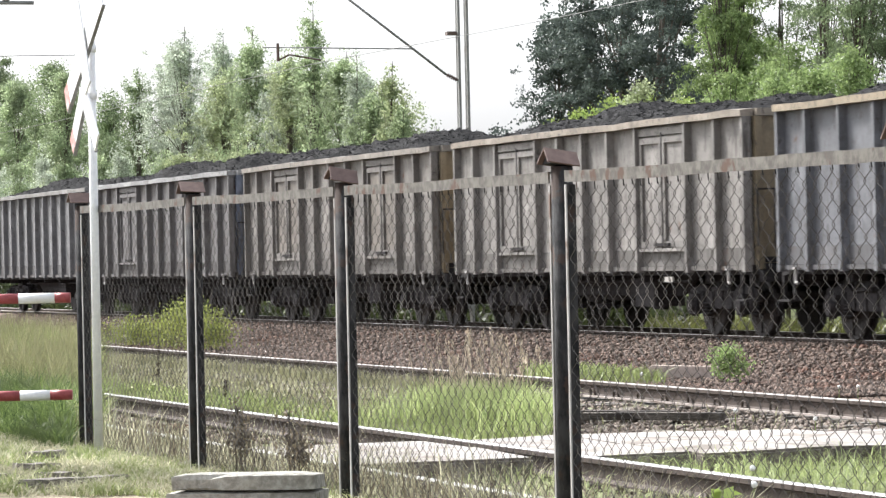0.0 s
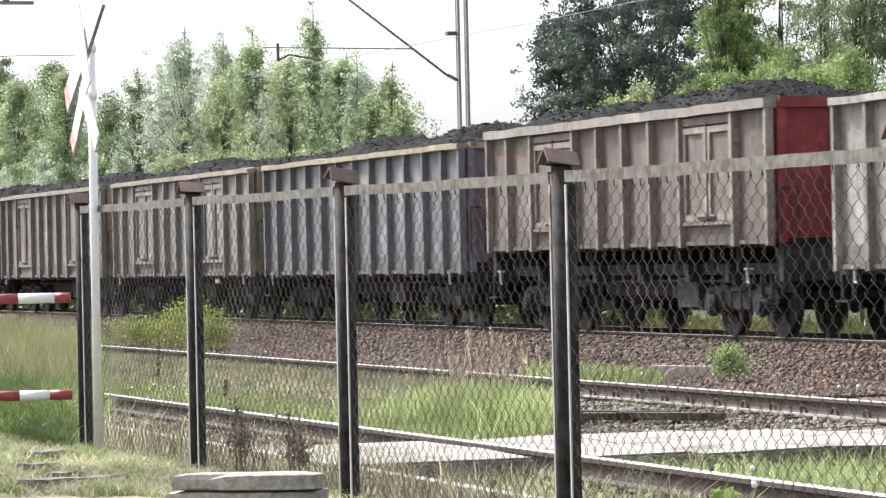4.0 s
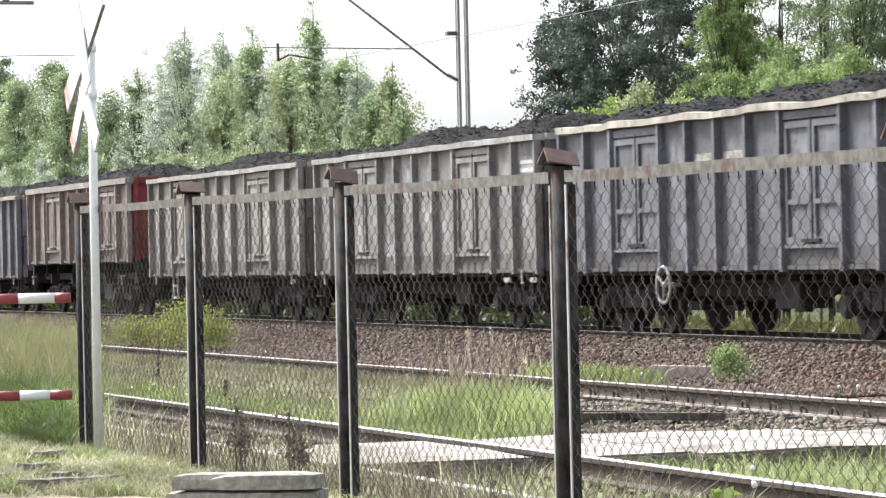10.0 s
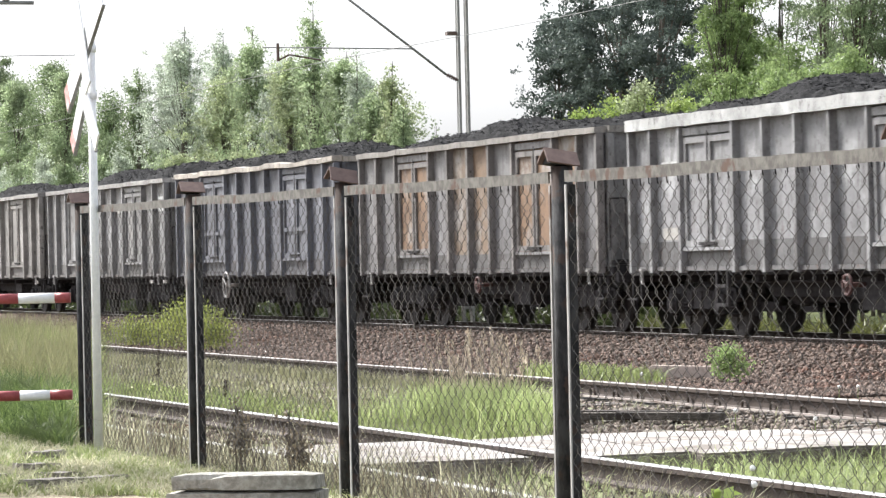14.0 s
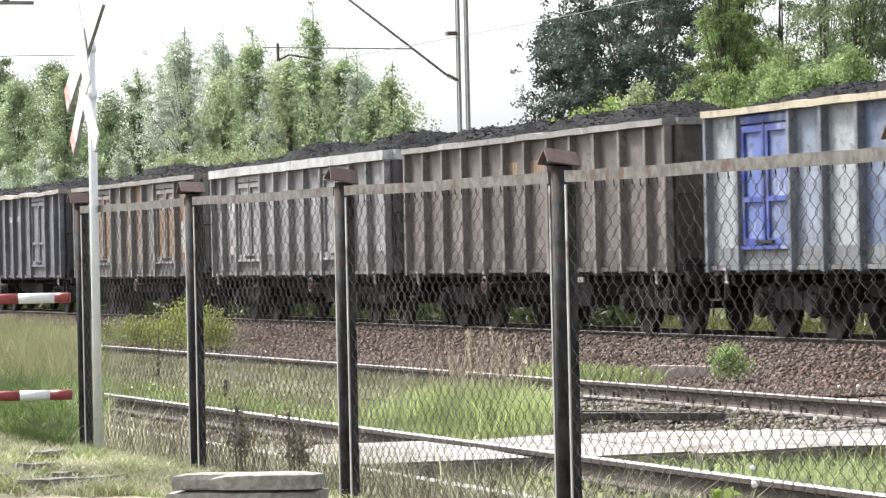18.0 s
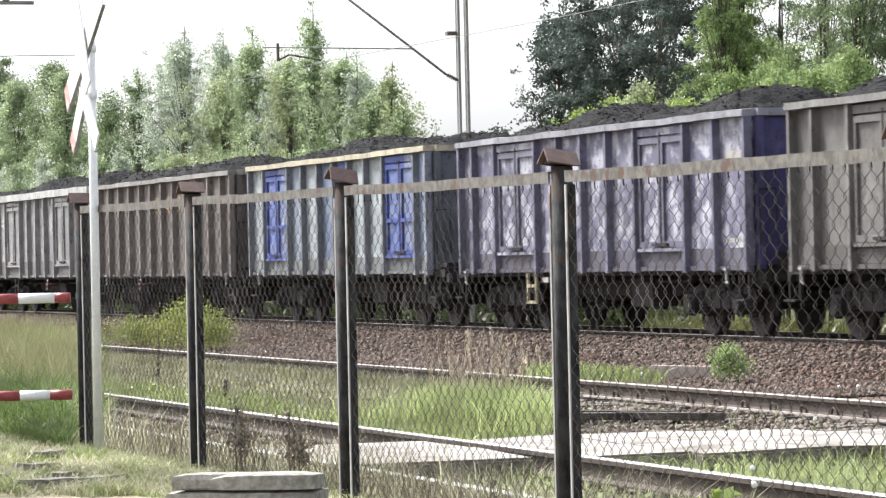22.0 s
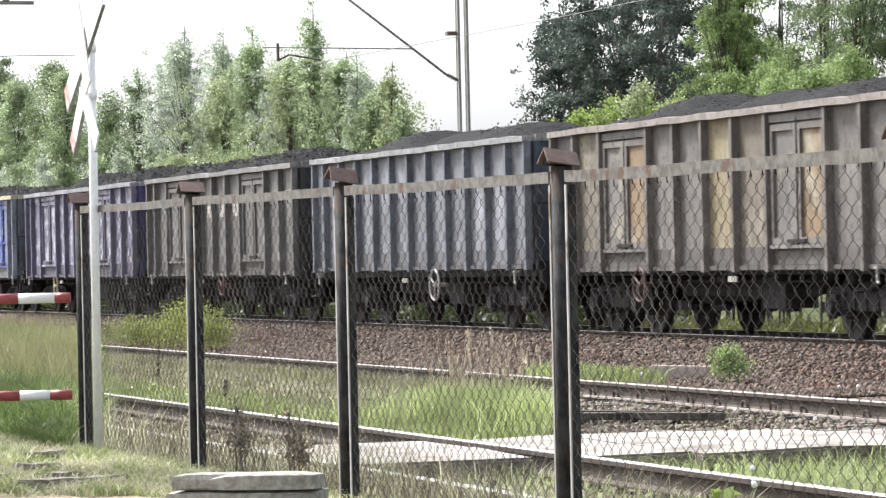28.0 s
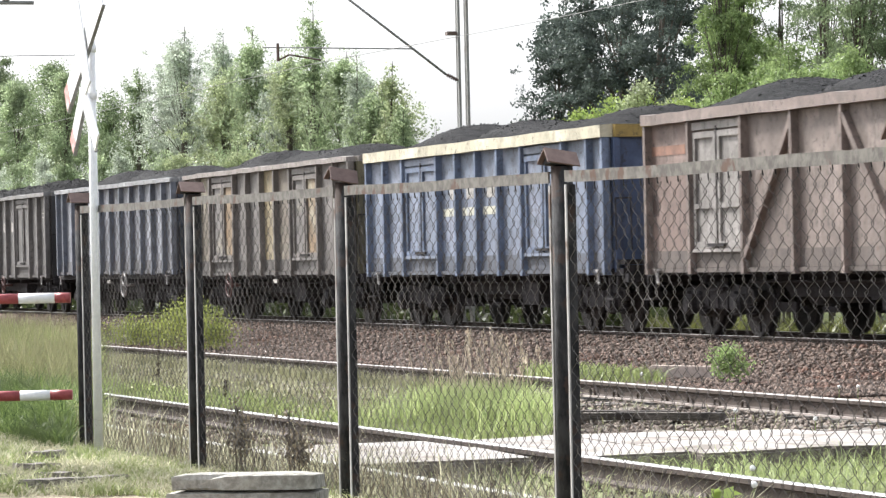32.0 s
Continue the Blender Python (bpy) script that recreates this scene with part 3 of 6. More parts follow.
        for j in range(n):
            xa, xb = B0 + j * (B1 - B0) / n, B0 + (j + 1) * (B1 - B0) / n
            v = [bm.verts.new(p) for p in ((xa, a, z1 + dents[j] * .3), (xb, a, z1 + dents[j + 1] * .3), (xb, b, z1 + dents[j + 1] * .6), (xa, b, z1 + dents[j] * .6),
                                           (xa, a, top + dents[j]), (xb, a, top + dents[j + 1]), (xb, b, top - 0.015 + dents[j + 1]), (xa, b, top - 0.015 + dents[j]))]
            for f in ((3, 2, 1, 0), (4, 5, 6, 7), (0, 1, 5, 4), (2, 3, 7, 6)):
                bm.faces.new([v[q] for q in f])
            if j == 0:
                bm.faces.new([v[q] for q in (3, 0, 4, 7)])
            if j == n - 1:
                bm.faces.new([v[q] for q in (1, 2, 6, 5)])
        bmesh.ops.remove_doubles(bm, verts=bm.verts, dist=1e-4)
        part("top_rim", bm, rim_paint, w)
        a, b = -(Y_WALL + 0.002) * side, -(Y_WALL + 0.014) * side
        part("foot_strip", block(B0 + 0.06, B1 - 0.06, min(a, b), max(a, b), z0 + 0.004, z0 + spec.get("foot", 0.25)), foot_paint, w)
        bm = bmesh.new()
        a, b = -(Y_WALL + 0.004) * side, -(Y_WALL + 0.055) * side
        box(bm, B0 + 0.03, B1 - 0.03, min(a, b), max(a, b), z0 - 0.07, z0 - 0.004)
        part("bottom_sill", bm, foot_paint, w)
    # ends
    for end in (0, 1):
        xa, xb, sgn = (B0, B0 + 0.05, -1) if end == 0 else (B1 - 0.05, B1, 1)
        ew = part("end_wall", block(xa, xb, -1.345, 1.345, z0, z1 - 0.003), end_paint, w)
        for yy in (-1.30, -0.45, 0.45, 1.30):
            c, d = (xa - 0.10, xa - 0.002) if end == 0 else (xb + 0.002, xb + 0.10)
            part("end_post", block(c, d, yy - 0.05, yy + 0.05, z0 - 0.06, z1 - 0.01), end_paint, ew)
        c, d = (xa - 0.09, xa + 0.055) if end == 0 else (xb - 0.055, xb + 0.09)
        part("end_rim", block(c, d, -1.325, 1.325, z1, top - 0.004), extra[spec["end_rim"]] if spec.get("end_rim") in extra else (wagon_paint("end_rim_paint", spec["end_rim"], wear=0.3, shift=seed) if spec.get("end_rim") else rim_paint), ew)
        c, d = (-0.10, 0.05) if end == 0 else (L - 0.05, L + 0.10)
        part("headstock", block(c, d, -1.33, 1.33, 0.80, z0 - 0.08), M["under"], w)
        for yy in (-0.875, 0.875):
            m = pose(L + 0.02, yy, 1.03) if end else pose(-0.02, yy, 1.03, 0, 0, 180)
            share("buffer", once("buffer", buffer_part, M["bogie"]), w, m)
        share("brake_hose", once("brake_hose", brake_hose, M["under"]), w, pose(L + 0.1, 0, 0) if end else pose(-0.1, 0, 0, 0, 0, 180))
        share("coupler", once("coupler", coupler, M["under"]), w, pose(L + 0.1, 0, 0) if end else pose(-0.1, 0, 0, 0, 0, 180))
        bm = bmesh.new()
        xx = B1 + 0.03 if end else B0 - 0.03
        yy = -1.24
        for dy in (-0.13, 0.13):
            tube(bm, (xx + sgn * 0.13, yy + dy, 1.3), (xx + sgn * 0.13, yy + dy, 2.1), 0.014, sides=6)
        tube(bm, (xx + sgn * 0.13, yy - 0.13, 2.1), (xx + sgn * 0.13, yy + 0.13, 2.1), 0.014, sides=6)
        part("grab_rail", bm, M["bogie"], ew)
        xx = L - 0.32 if end else 0.32
        bm = bmesh.new()
        for dx in (-0.17, 0.17):
            box(bm, xx + dx - 0.015, xx + dx + 0.015, -1.42, -1.37, 0.55, 0.89)
        box(bm, xx - 0.185, xx + 0.185, -1.50, -1.30, 0.53, 0.56)
        part("step", bm, M["bogie"], w)
        bm = bmesh.new()
        xx = L - 0.75 if end else 0.75
        tube(bm, (xx, -1.50, 0.80), (xx, -1.50, 0.98), 0.022, sides=6)
        tube(bm, (xx, -1.50, 0.80), (xx + 0.08, -1.52, 0.78), 0.02, sides=6)
        box(bm, xx - 0.05, xx + 0.05, -1.53, -1.43, 0.965, 1.0)
        part("rope_hook", bm, M["stile_iron"], w, "pale rope hook under the sill")
    # running and brake gear
    for xx in (2.03, L - 2.03):
        bogie(w, xx)
    bm = bmesh.new()
    for s in (-1, 1):
        prism(bm, [(3.5, 0.88), (4.2, 0.58), (8.9, 0.58), (9.6, 0.88), (9.6, 0.95), (3.5, 0.95)], s * 0.80 - 0.03, s * 0.80 + 0.03, 1)
    part("belly_girder", bm, M["under"], w)
    bm = bmesh.new()
    tube(bm, (5.4, -0.62, 0.68), (6.5, -0.62, 0.68), 0.19, sides=14)
    part("air_reservoir", bm, M["under"], w)
    bm = bmesh.new()
    box(bm, 6.9, 7.25, -0.9, -0.5, 0.55, 0.85)
    tube(bm, (3.6, -0.2, 0.62), (9.4, -0.2, 0.62), 0.03, sides=6)
    tube(bm, (3.2, -1.05, 0.80), (9.8, -1.05, 0.80), 0.025, sides=6)
    for xx in (3.9, 5.0, 7.5, 9.1):
        tube(bm, (xx, -0.62, 0.42), (xx + 0.12, -0.62, 0.92), 0.028, sides=6)
        box(bm, xx - 0.16, xx + 0.30, -0.68, -0.60, 0.36, 0.44)
    part("brake_rigging", bm, M["under"], w)
    bm = bmesh.new()
    tube(bm, (4.4, -0.55, 0.62), (5.1, -0.55, 0.62), 0.17, sides=14)
    tube(bm, (5.1, -0.55, 0.62), (5.5, -0.55, 0.62), 0.03, sides=6)
    part("brake_cylinder", bm, M["bogie"], w)
    part("equipment_box", block(7.7, 8.5, -1.12, -0.62, 0.42, 0.86), M["bogie"], w)
    for xa, xb in ((3.35, 4.1), (8.9, 9.7)):
        bm = bmesh.new()
        box(bm, xa, xb, -0.75, -0.71, 0.36, 0.50)
        tube(bm, (xa + 0.1, -0.73, 0.45), (xa + 0.3, -0.73, 0.9), 0.03, sides=6)
        tube(bm, (xb - 0.1, -0.73, 0.45), (xb - 0.3, -0.73, 0.9), 0.03, sides=6)
        part("brake_hanger", bm, M["under"], w)
    if "lever" in spec:
        for xx in spec["lever"]:
            part("brake_label_plate", block(xx - 0.15, xx + 0.15, -1.45, -1.42, 0.80, 0.88), MARK_G, w, "white enamel brake plate")
    if "wheel" in spec:
        xx, m = spec["wheel"]
        bm = bmesh.new()
        rw = {5: 0.17, 15: 0.22, 17: 0.25}.get(seed, 0.13) if m is RED_WHEEL else 0.27
        ring(bm, (xx, -1.56, 0.76), rw, 0.022, "y", 24, 6)
        for i in range(3):
            a = 0.5 + i * 2 * math.pi / 3
            tube(bm, (xx, -1.56, 0.76), (xx + 0.96 * rw * math.cos(a), -1.56, 0.76 + 0.96 * rw * math.sin(a)), 0.02, sides=6)
        tube(bm, (xx, -1.58, 0.76), (xx, -1.30, 0.76), 0.035, sides=8)
        part("handwheel", bm, m, w, "round hand-brake wheel with three spokes")
    if "ladder" in spec:
        xx, m = spec["ladder"]
        bm = bmesh.new()
        for dx in (-0.2, 0.2):
            box(bm, xx + dx - 0.025, xx + dx + 0.025, -1.49, -1.45, 0.45, 0.95)
        for zz in (0.45, 0.72):
            box(bm, xx - 0.175, xx + 0.175, -1.50, -1.44, zz, zz + 0.05)
        part("step_ladder", bm, m, w, "painted steel step frame")
    # unreadable lettering as plain bars
    for (xa, xb, za, zb, m) in spec.get("marks", ()):
        part("marking", block(xa, xb, -Y_WALL - 0.006, -Y_WALL - 0.002, za, zb), m, w)
    # coal
    heap = thing_of_coal(spec.get("coal", seed % 3), B0, B1)
    heap.matrix_basis = pose(x, TRACK_Y, top - 3.24)
    TRAIN.append((w, x, 0.0))
    TRAIN.append((heap, x, top - 3.24))
    return w


COAL_MESH = {}


def thing_of_coal(v, start, stop):
    """A heap of coal as long as the wagon, with loose lumps on it."""
    fine = v >= 3
    if v not in COAL_MESH:
        r = np.random.default_rng(20 + v)
        nx, ny = 150, 30
        X, Y = np.meshgrid(np.linspace(0.055, BODY - 0.055, nx), np.linspace(-1.322, 1.322, ny), indexing="ij")
        ends = np.clip(np.minimum(X, BODY - X) / (1.9 + 0.3 * np.sin(v)), 0, 1) ** 0.8
        across = np.sqrt(np.clip(1 - (Y / 1.34) ** 2, 0, 1))
        wave = 0.40 + 0.09 * np.sin(X * (0.9 + 0.13 * v) + v) + 0.07 * np.sin(X * 2.1 + 2 * v + Y)
        Z = 3.08 + wave * across ** 0.9 * (0.12 + 0.88 * ends) + (0.010 if fine else 0.028) * r.normal(0, 1, X.shape) * (across > 0.2)
        Z[:, 0] = Z[:, -1] = 3.10
        flat = lambda a: a.reshape(-1)
        top_co = np.stack([flat(X), flat(Y), flat(Z)], -1)
        base = np.stack([flat(X), flat(Y), np.full(X.size, 1.16)], -1)
        i, j = np.meshgrid(np.arange(nx - 1), np.arange(ny - 1), indexing="ij")
        k = (i * ny + j).ravel()
        f = np.stack([k, k + ny, k + ny + 1, k + 1], -1)
        rim = np.concatenate([np.arange(nx) * ny, (nx - 1) * ny + np.arange(1, ny), (np.arange(nx - 1)[::-1]) * ny + ny - 1, np.arange(1, ny - 1)[::-1]])
        nxt = np.roll(rim, -1)
        side = np.stack([rim, rim + nx * ny, nxt + nx * ny, nxt], -1)
        me1 = bulk_mesh("coal_surface", np.concatenate([top_co, base]), np.concatenate([f, side]), M["coal"])
        count = 1600 if fine else 8000
        px, py = r.uniform(0.1, BODY - 0.1, count), r.uniform(-1.3, 1.3, count)
        pi = np.clip(np.round((px - 0.055) / (BODY - 0.11) * (nx - 1)).astype(int), 0, nx - 1)
        pj = np.clip(np.round((py + 1.322) / 2.644 * (ny - 1)).astype(int), 0, ny - 1)
        size = (0.012 + 0.012 * r.random(count) ** 2) if fine else (0.010 + 0.020 * r.random(count) ** 3)
        me2 = stones("coal_lumps", np.stack([px, py, Z[pi, pj] + size * 0.25], -1), size, M["lump"], r)
        COAL_MESH[v] = (me1, me2)
    label = "fine black coal heaped in an open wagon" if fine else "heap of black lump coal in an open wagon"
    heap = thing("coal_load", label, "coal", "loads of the coal train")
    fit_in = Matrix.Translation((start, 0, 0)) @ Matrix.Diagonal(((stop - start) / BODY, 1, 1, 1))
    share("coal_surface", COAL_MESH[v][0], heap, fit_in)
    tagged(share("loose_coal", COAL_MESH[v][1], heap, fit_in), kind="stuff")
    return heap


def stones(name, place, size, material, r, squash=0.75):
    """Angular stones: uneven eight-faced lumps."""
    base = np.array([(1, 0, 0), (0, 1, 0), (-1, 0, 0), (0, -1, 0), (0, 0, 1), (0, 0, -1)], float)
    tri = np.array([(0, 1, 4), (1, 2, 4), (2, 3, 4), (3, 0, 4), (1, 0, 5), (2, 1, 5), (3, 2, 5), (0, 3, 5)])
    n = len(place)
    v = base[None] * r.uniform(0.6, 1.25, (n, 6, 1)) + r.normal(0, 0.16, (n, 6, 3))
    a, b = r.uniform(0, 2 * np.pi, n), r.normal(0, 0.5, n)
    ca, sa, cb, sb = np.cos(a)[:, None], np.sin(a)[:, None], np.cos(b)[:, None], np.sin(b)[:, None]
    y, z = v[..., 1] * cb - v[..., 2] * sb, v[..., 1] * sb + v[..., 2] * cb
    x, y = v[..., 0] * ca - y * sa, v[..., 0] * sa + y * ca
    v = np.stack([x, y, z * squash], -1) * np.asarray(size)[:, None, None] + place[:, None]
    return bulk_mesh(name, v.reshape(-1, 3), (tri[None] + 6 * np.arange(n)[:, None, None]).reshape(-1, 3), material)


ORANGE, BLUE, PALE = (0.33, 0.20, 0.115), (0.06, 0.11, 0.52), (0.42, 0.46, 0.48)
MARK_W, MARK_Y = surf("worn_white_lettering", (0.42, 0.42, 0.41), (0.56, 0.56, 0.55), (0.28, 0.27, 0.26), 25, 6, 0.5, 0.68, rough=0.6, bump=0), surf("faded_yellow_marking", (0.27, 0.19, 0.12), (0.34, 0.25, 0.15), (0.15, 0.11, 0.085), 25, 7, 0.5, 0.7, rough=0.6, bump=0)
MARK_D = surf("rubbed_tan_marking", (0.20, 0.19, 0.175), (0.25, 0.235, 0.215), (0.15, 0.14, 0.13), 20, 6, 0.45, 0.62, rough=0.7, bump=0)
MARK_C = surf("pale_cream_stripe", (0.40, 0.39, 0.31), (0.50, 0.49, 0.40), (0.30, 0.32, 0.34), 20, 5, 0.52, 0.7, rough=0.65, bump=0)
MARK_G = surf("rubbed_pale_marking", (0.30, 0.285, 0.26), (0.40, 0.38, 0.35), (0.17, 0.155, 0.14), 20, 6, 0.48, 0.66, rough=0.7, bump=0)
MARK_R = surf("faded_red_band", (0.20, 0.095, 0.075), (0.25, 0.11, 0.085), (0.14, 0.10, 0.085), 14, 5, 0.46, 0.6, rough=0.7, bump=0)
RED_WHEEL = surf("dull_red_handwheel", (0.07, 0.035, 0.032), (0.10, 0.05, 0.045), (0.05, 0.03, 0.027), 20, 4, rough=0.6, bump=0)
YELLOW_STEP = surf("pale_step_paint", (0.29, 0.25, 0.16), (0.36, 0.32, 0.22), (0.19, 0.15, 0.10), 20, 4, rough=0.6, bump=0)
SPECS = [
    dict(label="dark grey open wagon with close-set steel ribs, loaded with coal", kind="plain", paint=(0.24, 0.24, 0.245), rim=(0.36, 0.35, 0.33), wear=0.6),
    dict(label="dark grey-brown open coal wagon with blue-grey end and double doors", paint=(0.20, 0.19, 0.19), rim=(0.42, 0.42, 0.42), end=(0.12, 0.14, 0.19), wear=0.7),
    dict(label="dirty grey-brown open coal wagon with a tan end wall", paint=(0.25, 0.23, 0.21), rim=(0.40, 0.36, 0.31), end=(0.25, 0.20, 0.13), wear=0.7, leaves=((0.27, 0.235, 0.20),)),
    dict(label="weathered light grey open coal wagon with tan rim and end", paint=(0.30, 0.28, 0.26), rim=(0.42, 0.36, 0.29), end=(0.25, 0.20, 0.13), wear=0.6, lever=(9.9,)),
    dict(label="blue-grey ribbed open coal wagon with cream rim and navy end", kind="plain", paint=(0.215, 0.22, 0.24), rim=(0.52, 0.43, 0.30), end=(0.17, 0.185, 0.23), wear=0.6, wheel=(5.6, RED_WHEEL), marks=((5.6, 6.3, 2.62, 2.84, MARK_D), (6.6, 7.3, 2.62, 2.84, MARK_D))),
    dict(label="brown open coal wagon with high sides and a red end wall", kind="short", length=12.0, z0=1.40, top=3.36, paint=(0.215, 0.175, 0.155), rim=(0.40, 0.36, 0.32), end=(0.26, 0.035, 0.04), end_rim=(0.36, 0.05, 0.05), wear=0.55, dent=0.014, posts=(0.34, 0.285, 0.25), band=0.15, marks=((0.3, 1.0, 2.86, 2.92, MARK_R), (1.3, 2.1, 2.87, 2.93, MARK_R), (2.5, 3.9, 2.86, 2.91, MARK_R))),
    dict(label="pale warm grey open coal wagon with streaked panels", paint=(0.36, 0.34, 0.315), rim=(0.46, 0.44, 0.41), wear=0.5, posts=(0.325, 0.305, 0.280), bays={0: (0.52, 0.50, 0.47)}, ladder=(2.5, MARK_G), lever=(4.5, 12.2)),
    dict(label="light grey open coal wagon with rubbed white lettering bars", paint=(0.315, 0.305, 0.295), rim=(0.50, 0.48, 0.45), wear=0.45, posts=(0.312, 0.305, 0.299), chalk=(0.52, 0.52, 0.52), marks=((12.05, 12.7, 2.76, 2.82, MARK_W), (12.05, 12.7, 2.62, 2.69, MARK_W), (12.05, 12.7, 2.48, 2.55, MARK_W), (7.75, 8.4, 2.5, 2.58, MARK_G)), lever=(11.4, 12.7)),
    dict(label="slate grey open coal wagon with pale dented rim and white handwheel", top=3.26, midrail=0.32, paint=(0.18, 0.184, 0.21), rim=(0.60, 0.54, 0.46), wear=0.4, dent=0.035, posts=(0.17, 0.175, 0.20), wheel=(4.58, M["stile_iron"]), marks=((5.5, 6.25, 2.50, 2.66, MARK_G), (6.6, 7.35, 2.50, 2.66, MARK_G)), rim_wear=0.15),
    dict(label="grey open coal wagon with rusty orange doors and panels", paint=(0.27, 0.26, 0.26), rim=(0.40, 0.37, 0.33), wear=0.75, end=(0.23, 0.225, 0.22), bays={2: ORANGE, 4: (0.37, 0.27, 0.19), 5: (0.40, 0.27, 0.17), 7: ORANGE, 8: (0.42, 0.26, 0.15)}, leaves=(ORANGE,), patch_chalk=(0.44, 0.41, 0.38), marks=((11.0, 11.7, 1.5, 2.2, MARK_G),), posts=(0.260, 0.240, 0.227), wheel=(7.1, RED_WHEEL)),
    dict(label="light grey open coal wagon with a wide white rim", top=3.27, band=0.19, paint=(0.335, 0.33, 0.335), rim=(0.70, 0.70, 0.68), foot=0.36, wear=0.6, end=(0.15, 0.14, 0.14), posts=(0.325, 0.319, 0.319), chalk=(0.56, 0.56, 0.56), rim_wear=0.2, marks=((1.4, 2.0, 2.52, 2.58, MARK_W), (1.4, 2.0, 2.40, 2.46, MARK_W), (1.4, 2.0, 1.42, 1.6, MARK_G)), ladder=(3.8, M["bogie"]), wheel=(8.2, RED_WHEEL)),
    dict(label="dark brown ribbed open coal wagon with faded yellow lettering bars", kind="plain", paint=(0.185, 0.155, 0.14), rim=(0.38, 0.36, 0.34), wear=0.5, posts=(0.247, 0.215, 0.195), end=(0.10, 0.08, 0.075), marks=tuple((a, a + 0.085, 2.44, 2.80, MARK_Y) for a in (5.56, 5.70, 5.84, 6.60, 6.74, 6.88, 7.02, 7.16)) + tuple((7.68, 7.98, z, z + 0.07, MARK_Y) for z in (2.44, 2.585, 2.73)) + ((7.68, 7.76, 2.66, 2.73, MARK_Y), (7.90, 7.98, 2.51, 2.58, MARK_Y)), wheel=(4.6, RED_WHEEL), lever=(8.9,)),
    dict(label="blue and grey-white patched open coal wagon with cream rim", kind="shifted", midrail=0.36, length=12.75, top=3.26, paint=PALE, rim=(0.72, 0.64, 0.46), wear=0.3, end=(0.13, 0.14, 0.15), posts=(0.24, 0.26, 0.30), bays={1: BLUE, 2: (0.34, 0.40, 0.50), 4: (0.24, 0.31, 0.48), 5: (0.14, 0.21, 0.58), 8: BLUE, 9: (0.38, 0.45, 0.62)}, leaves=((0.16, 0.23, 0.58), (0.24, 0.30, 0.56)), door_trim=BLUE, patch_chalk=(0.40, 0.46, 0.58), rim_wear=0.1, marks=((6.75, 7.4, 1.15, 1.55, wagon_paint("blue_scrawl", (0.10, 0.12, 0.50), wear=0.4)),), wheel=(6.6, RED_WHEEL)),
    dict(label="violet-blue open coal wagon with chalky white mottling", paint=(0.19, 0.18, 0.275), rim=(0.42, 0.42, 0.47), wear=0.45, mottle=0.8, end=(0.065, 0.06, 0.17), posts=(0.165, 0.160, 0.235), chalk=(0.56, 0.56, 0.64), ladder=(4.05, YELLOW_STEP), marks=((12.1, 12.7, 2.56, 2.66, MARK_G), (12.0, 12.75, 1.36, 1.42, MARK_G)), lever=(4.6,)),
    dict(label="dark warm grey open coal wagon with pale round lettering blots", paint=(0.168, 0.160, 0.152), rim=(0.34, 0.33, 0.315), wear=0.5, end=(0.055, 0.052, 0.052), posts=(0.19, 0.178, 0.168), marks=((4.6, 5.1, 2.05, 2.5, MARK_G), (5.7, 6.2, 2.24, 2.5, MARK_G), (6.8, 7.3, 2.24, 2.5, MARK_G), (7.9, 8.4, 2.24, 2.5, MARK_G), (12.1, 12.8, 2.66, 2.70, MARK_G), (12.1, 12.8, 2.56, 2.59, MARK_G)), wheel=(7.4, RED_WHEEL), lever=(5.2,)),
    dict(label="blue-grey ribbed open coal wagon with white handwheel", kind="plain", z0=1.10, coal=3, paint=(0.275, 0.285, 0.32), rim=(0.44, 0.445, 0.455), wear=0.35, end=(0.06, 0.08, 0.12), posts=(0.195, 0.215, 0.260), wheel=(8.2, M["stile_iron"]), lever=(6.1,), bays={2: (0.33, 0.32, 0.33)}),
    dict(label="brown-grey open coal wagon with yellow and rust patched panels", coal=3, paint=(0.235, 0.215, 0.20), rim=(0.42, 0.37, 0.335), wear=0.6, posts=(0.227, 0.202, 0.182), end=(0.17, 0.15, 0.09), bays={1: (0.29, 0.25, 0.19), 5: (0.42, 0.34, 0.20), 6: (0.28, 0.235, 0.185), 0: (0.22, 0.21, 0.22)}, leaves=((0.28, 0.26, 0.245), (0.36, 0.25, 0.145)), patch_chalk=(0.44, 0.40, 0.30), wheel=(4.1, RED_WHEEL), marks=((9.2, 9.75, 1.9, 2.35, MARK_W),), lever=(7.4,)),
    dict(label="blue open coal wagon with a wide cream rim and yellow end", z0=1.01, coal=4, top=3.25, band=0.20, paint=(0.245, 0.285, 0.37), rim=(0.92, 0.84, 0.62), rim_wear=0.0, wear=0.35, end=(0.085, 0.115, 0.20), end_rim=(0.60, 0.42, 0.13), posts=(0.175, 0.222, 0.325), chalk=(0.36, 0.39, 0.49), marks=((4.42, 5.24, 1.96, 2.10, MARK_C), (5.48, 6.34, 1.96, 2.10, MARK_C), (6.58, 7.46, 1.96, 2.10, MARK_C), (4.8, 5.2, 2.25, 2.5, MARK_G), (5.7, 6.2, 2.25, 2.5, MARK_G), (6.8, 7.2, 2.25, 2.5, MARK_G))),
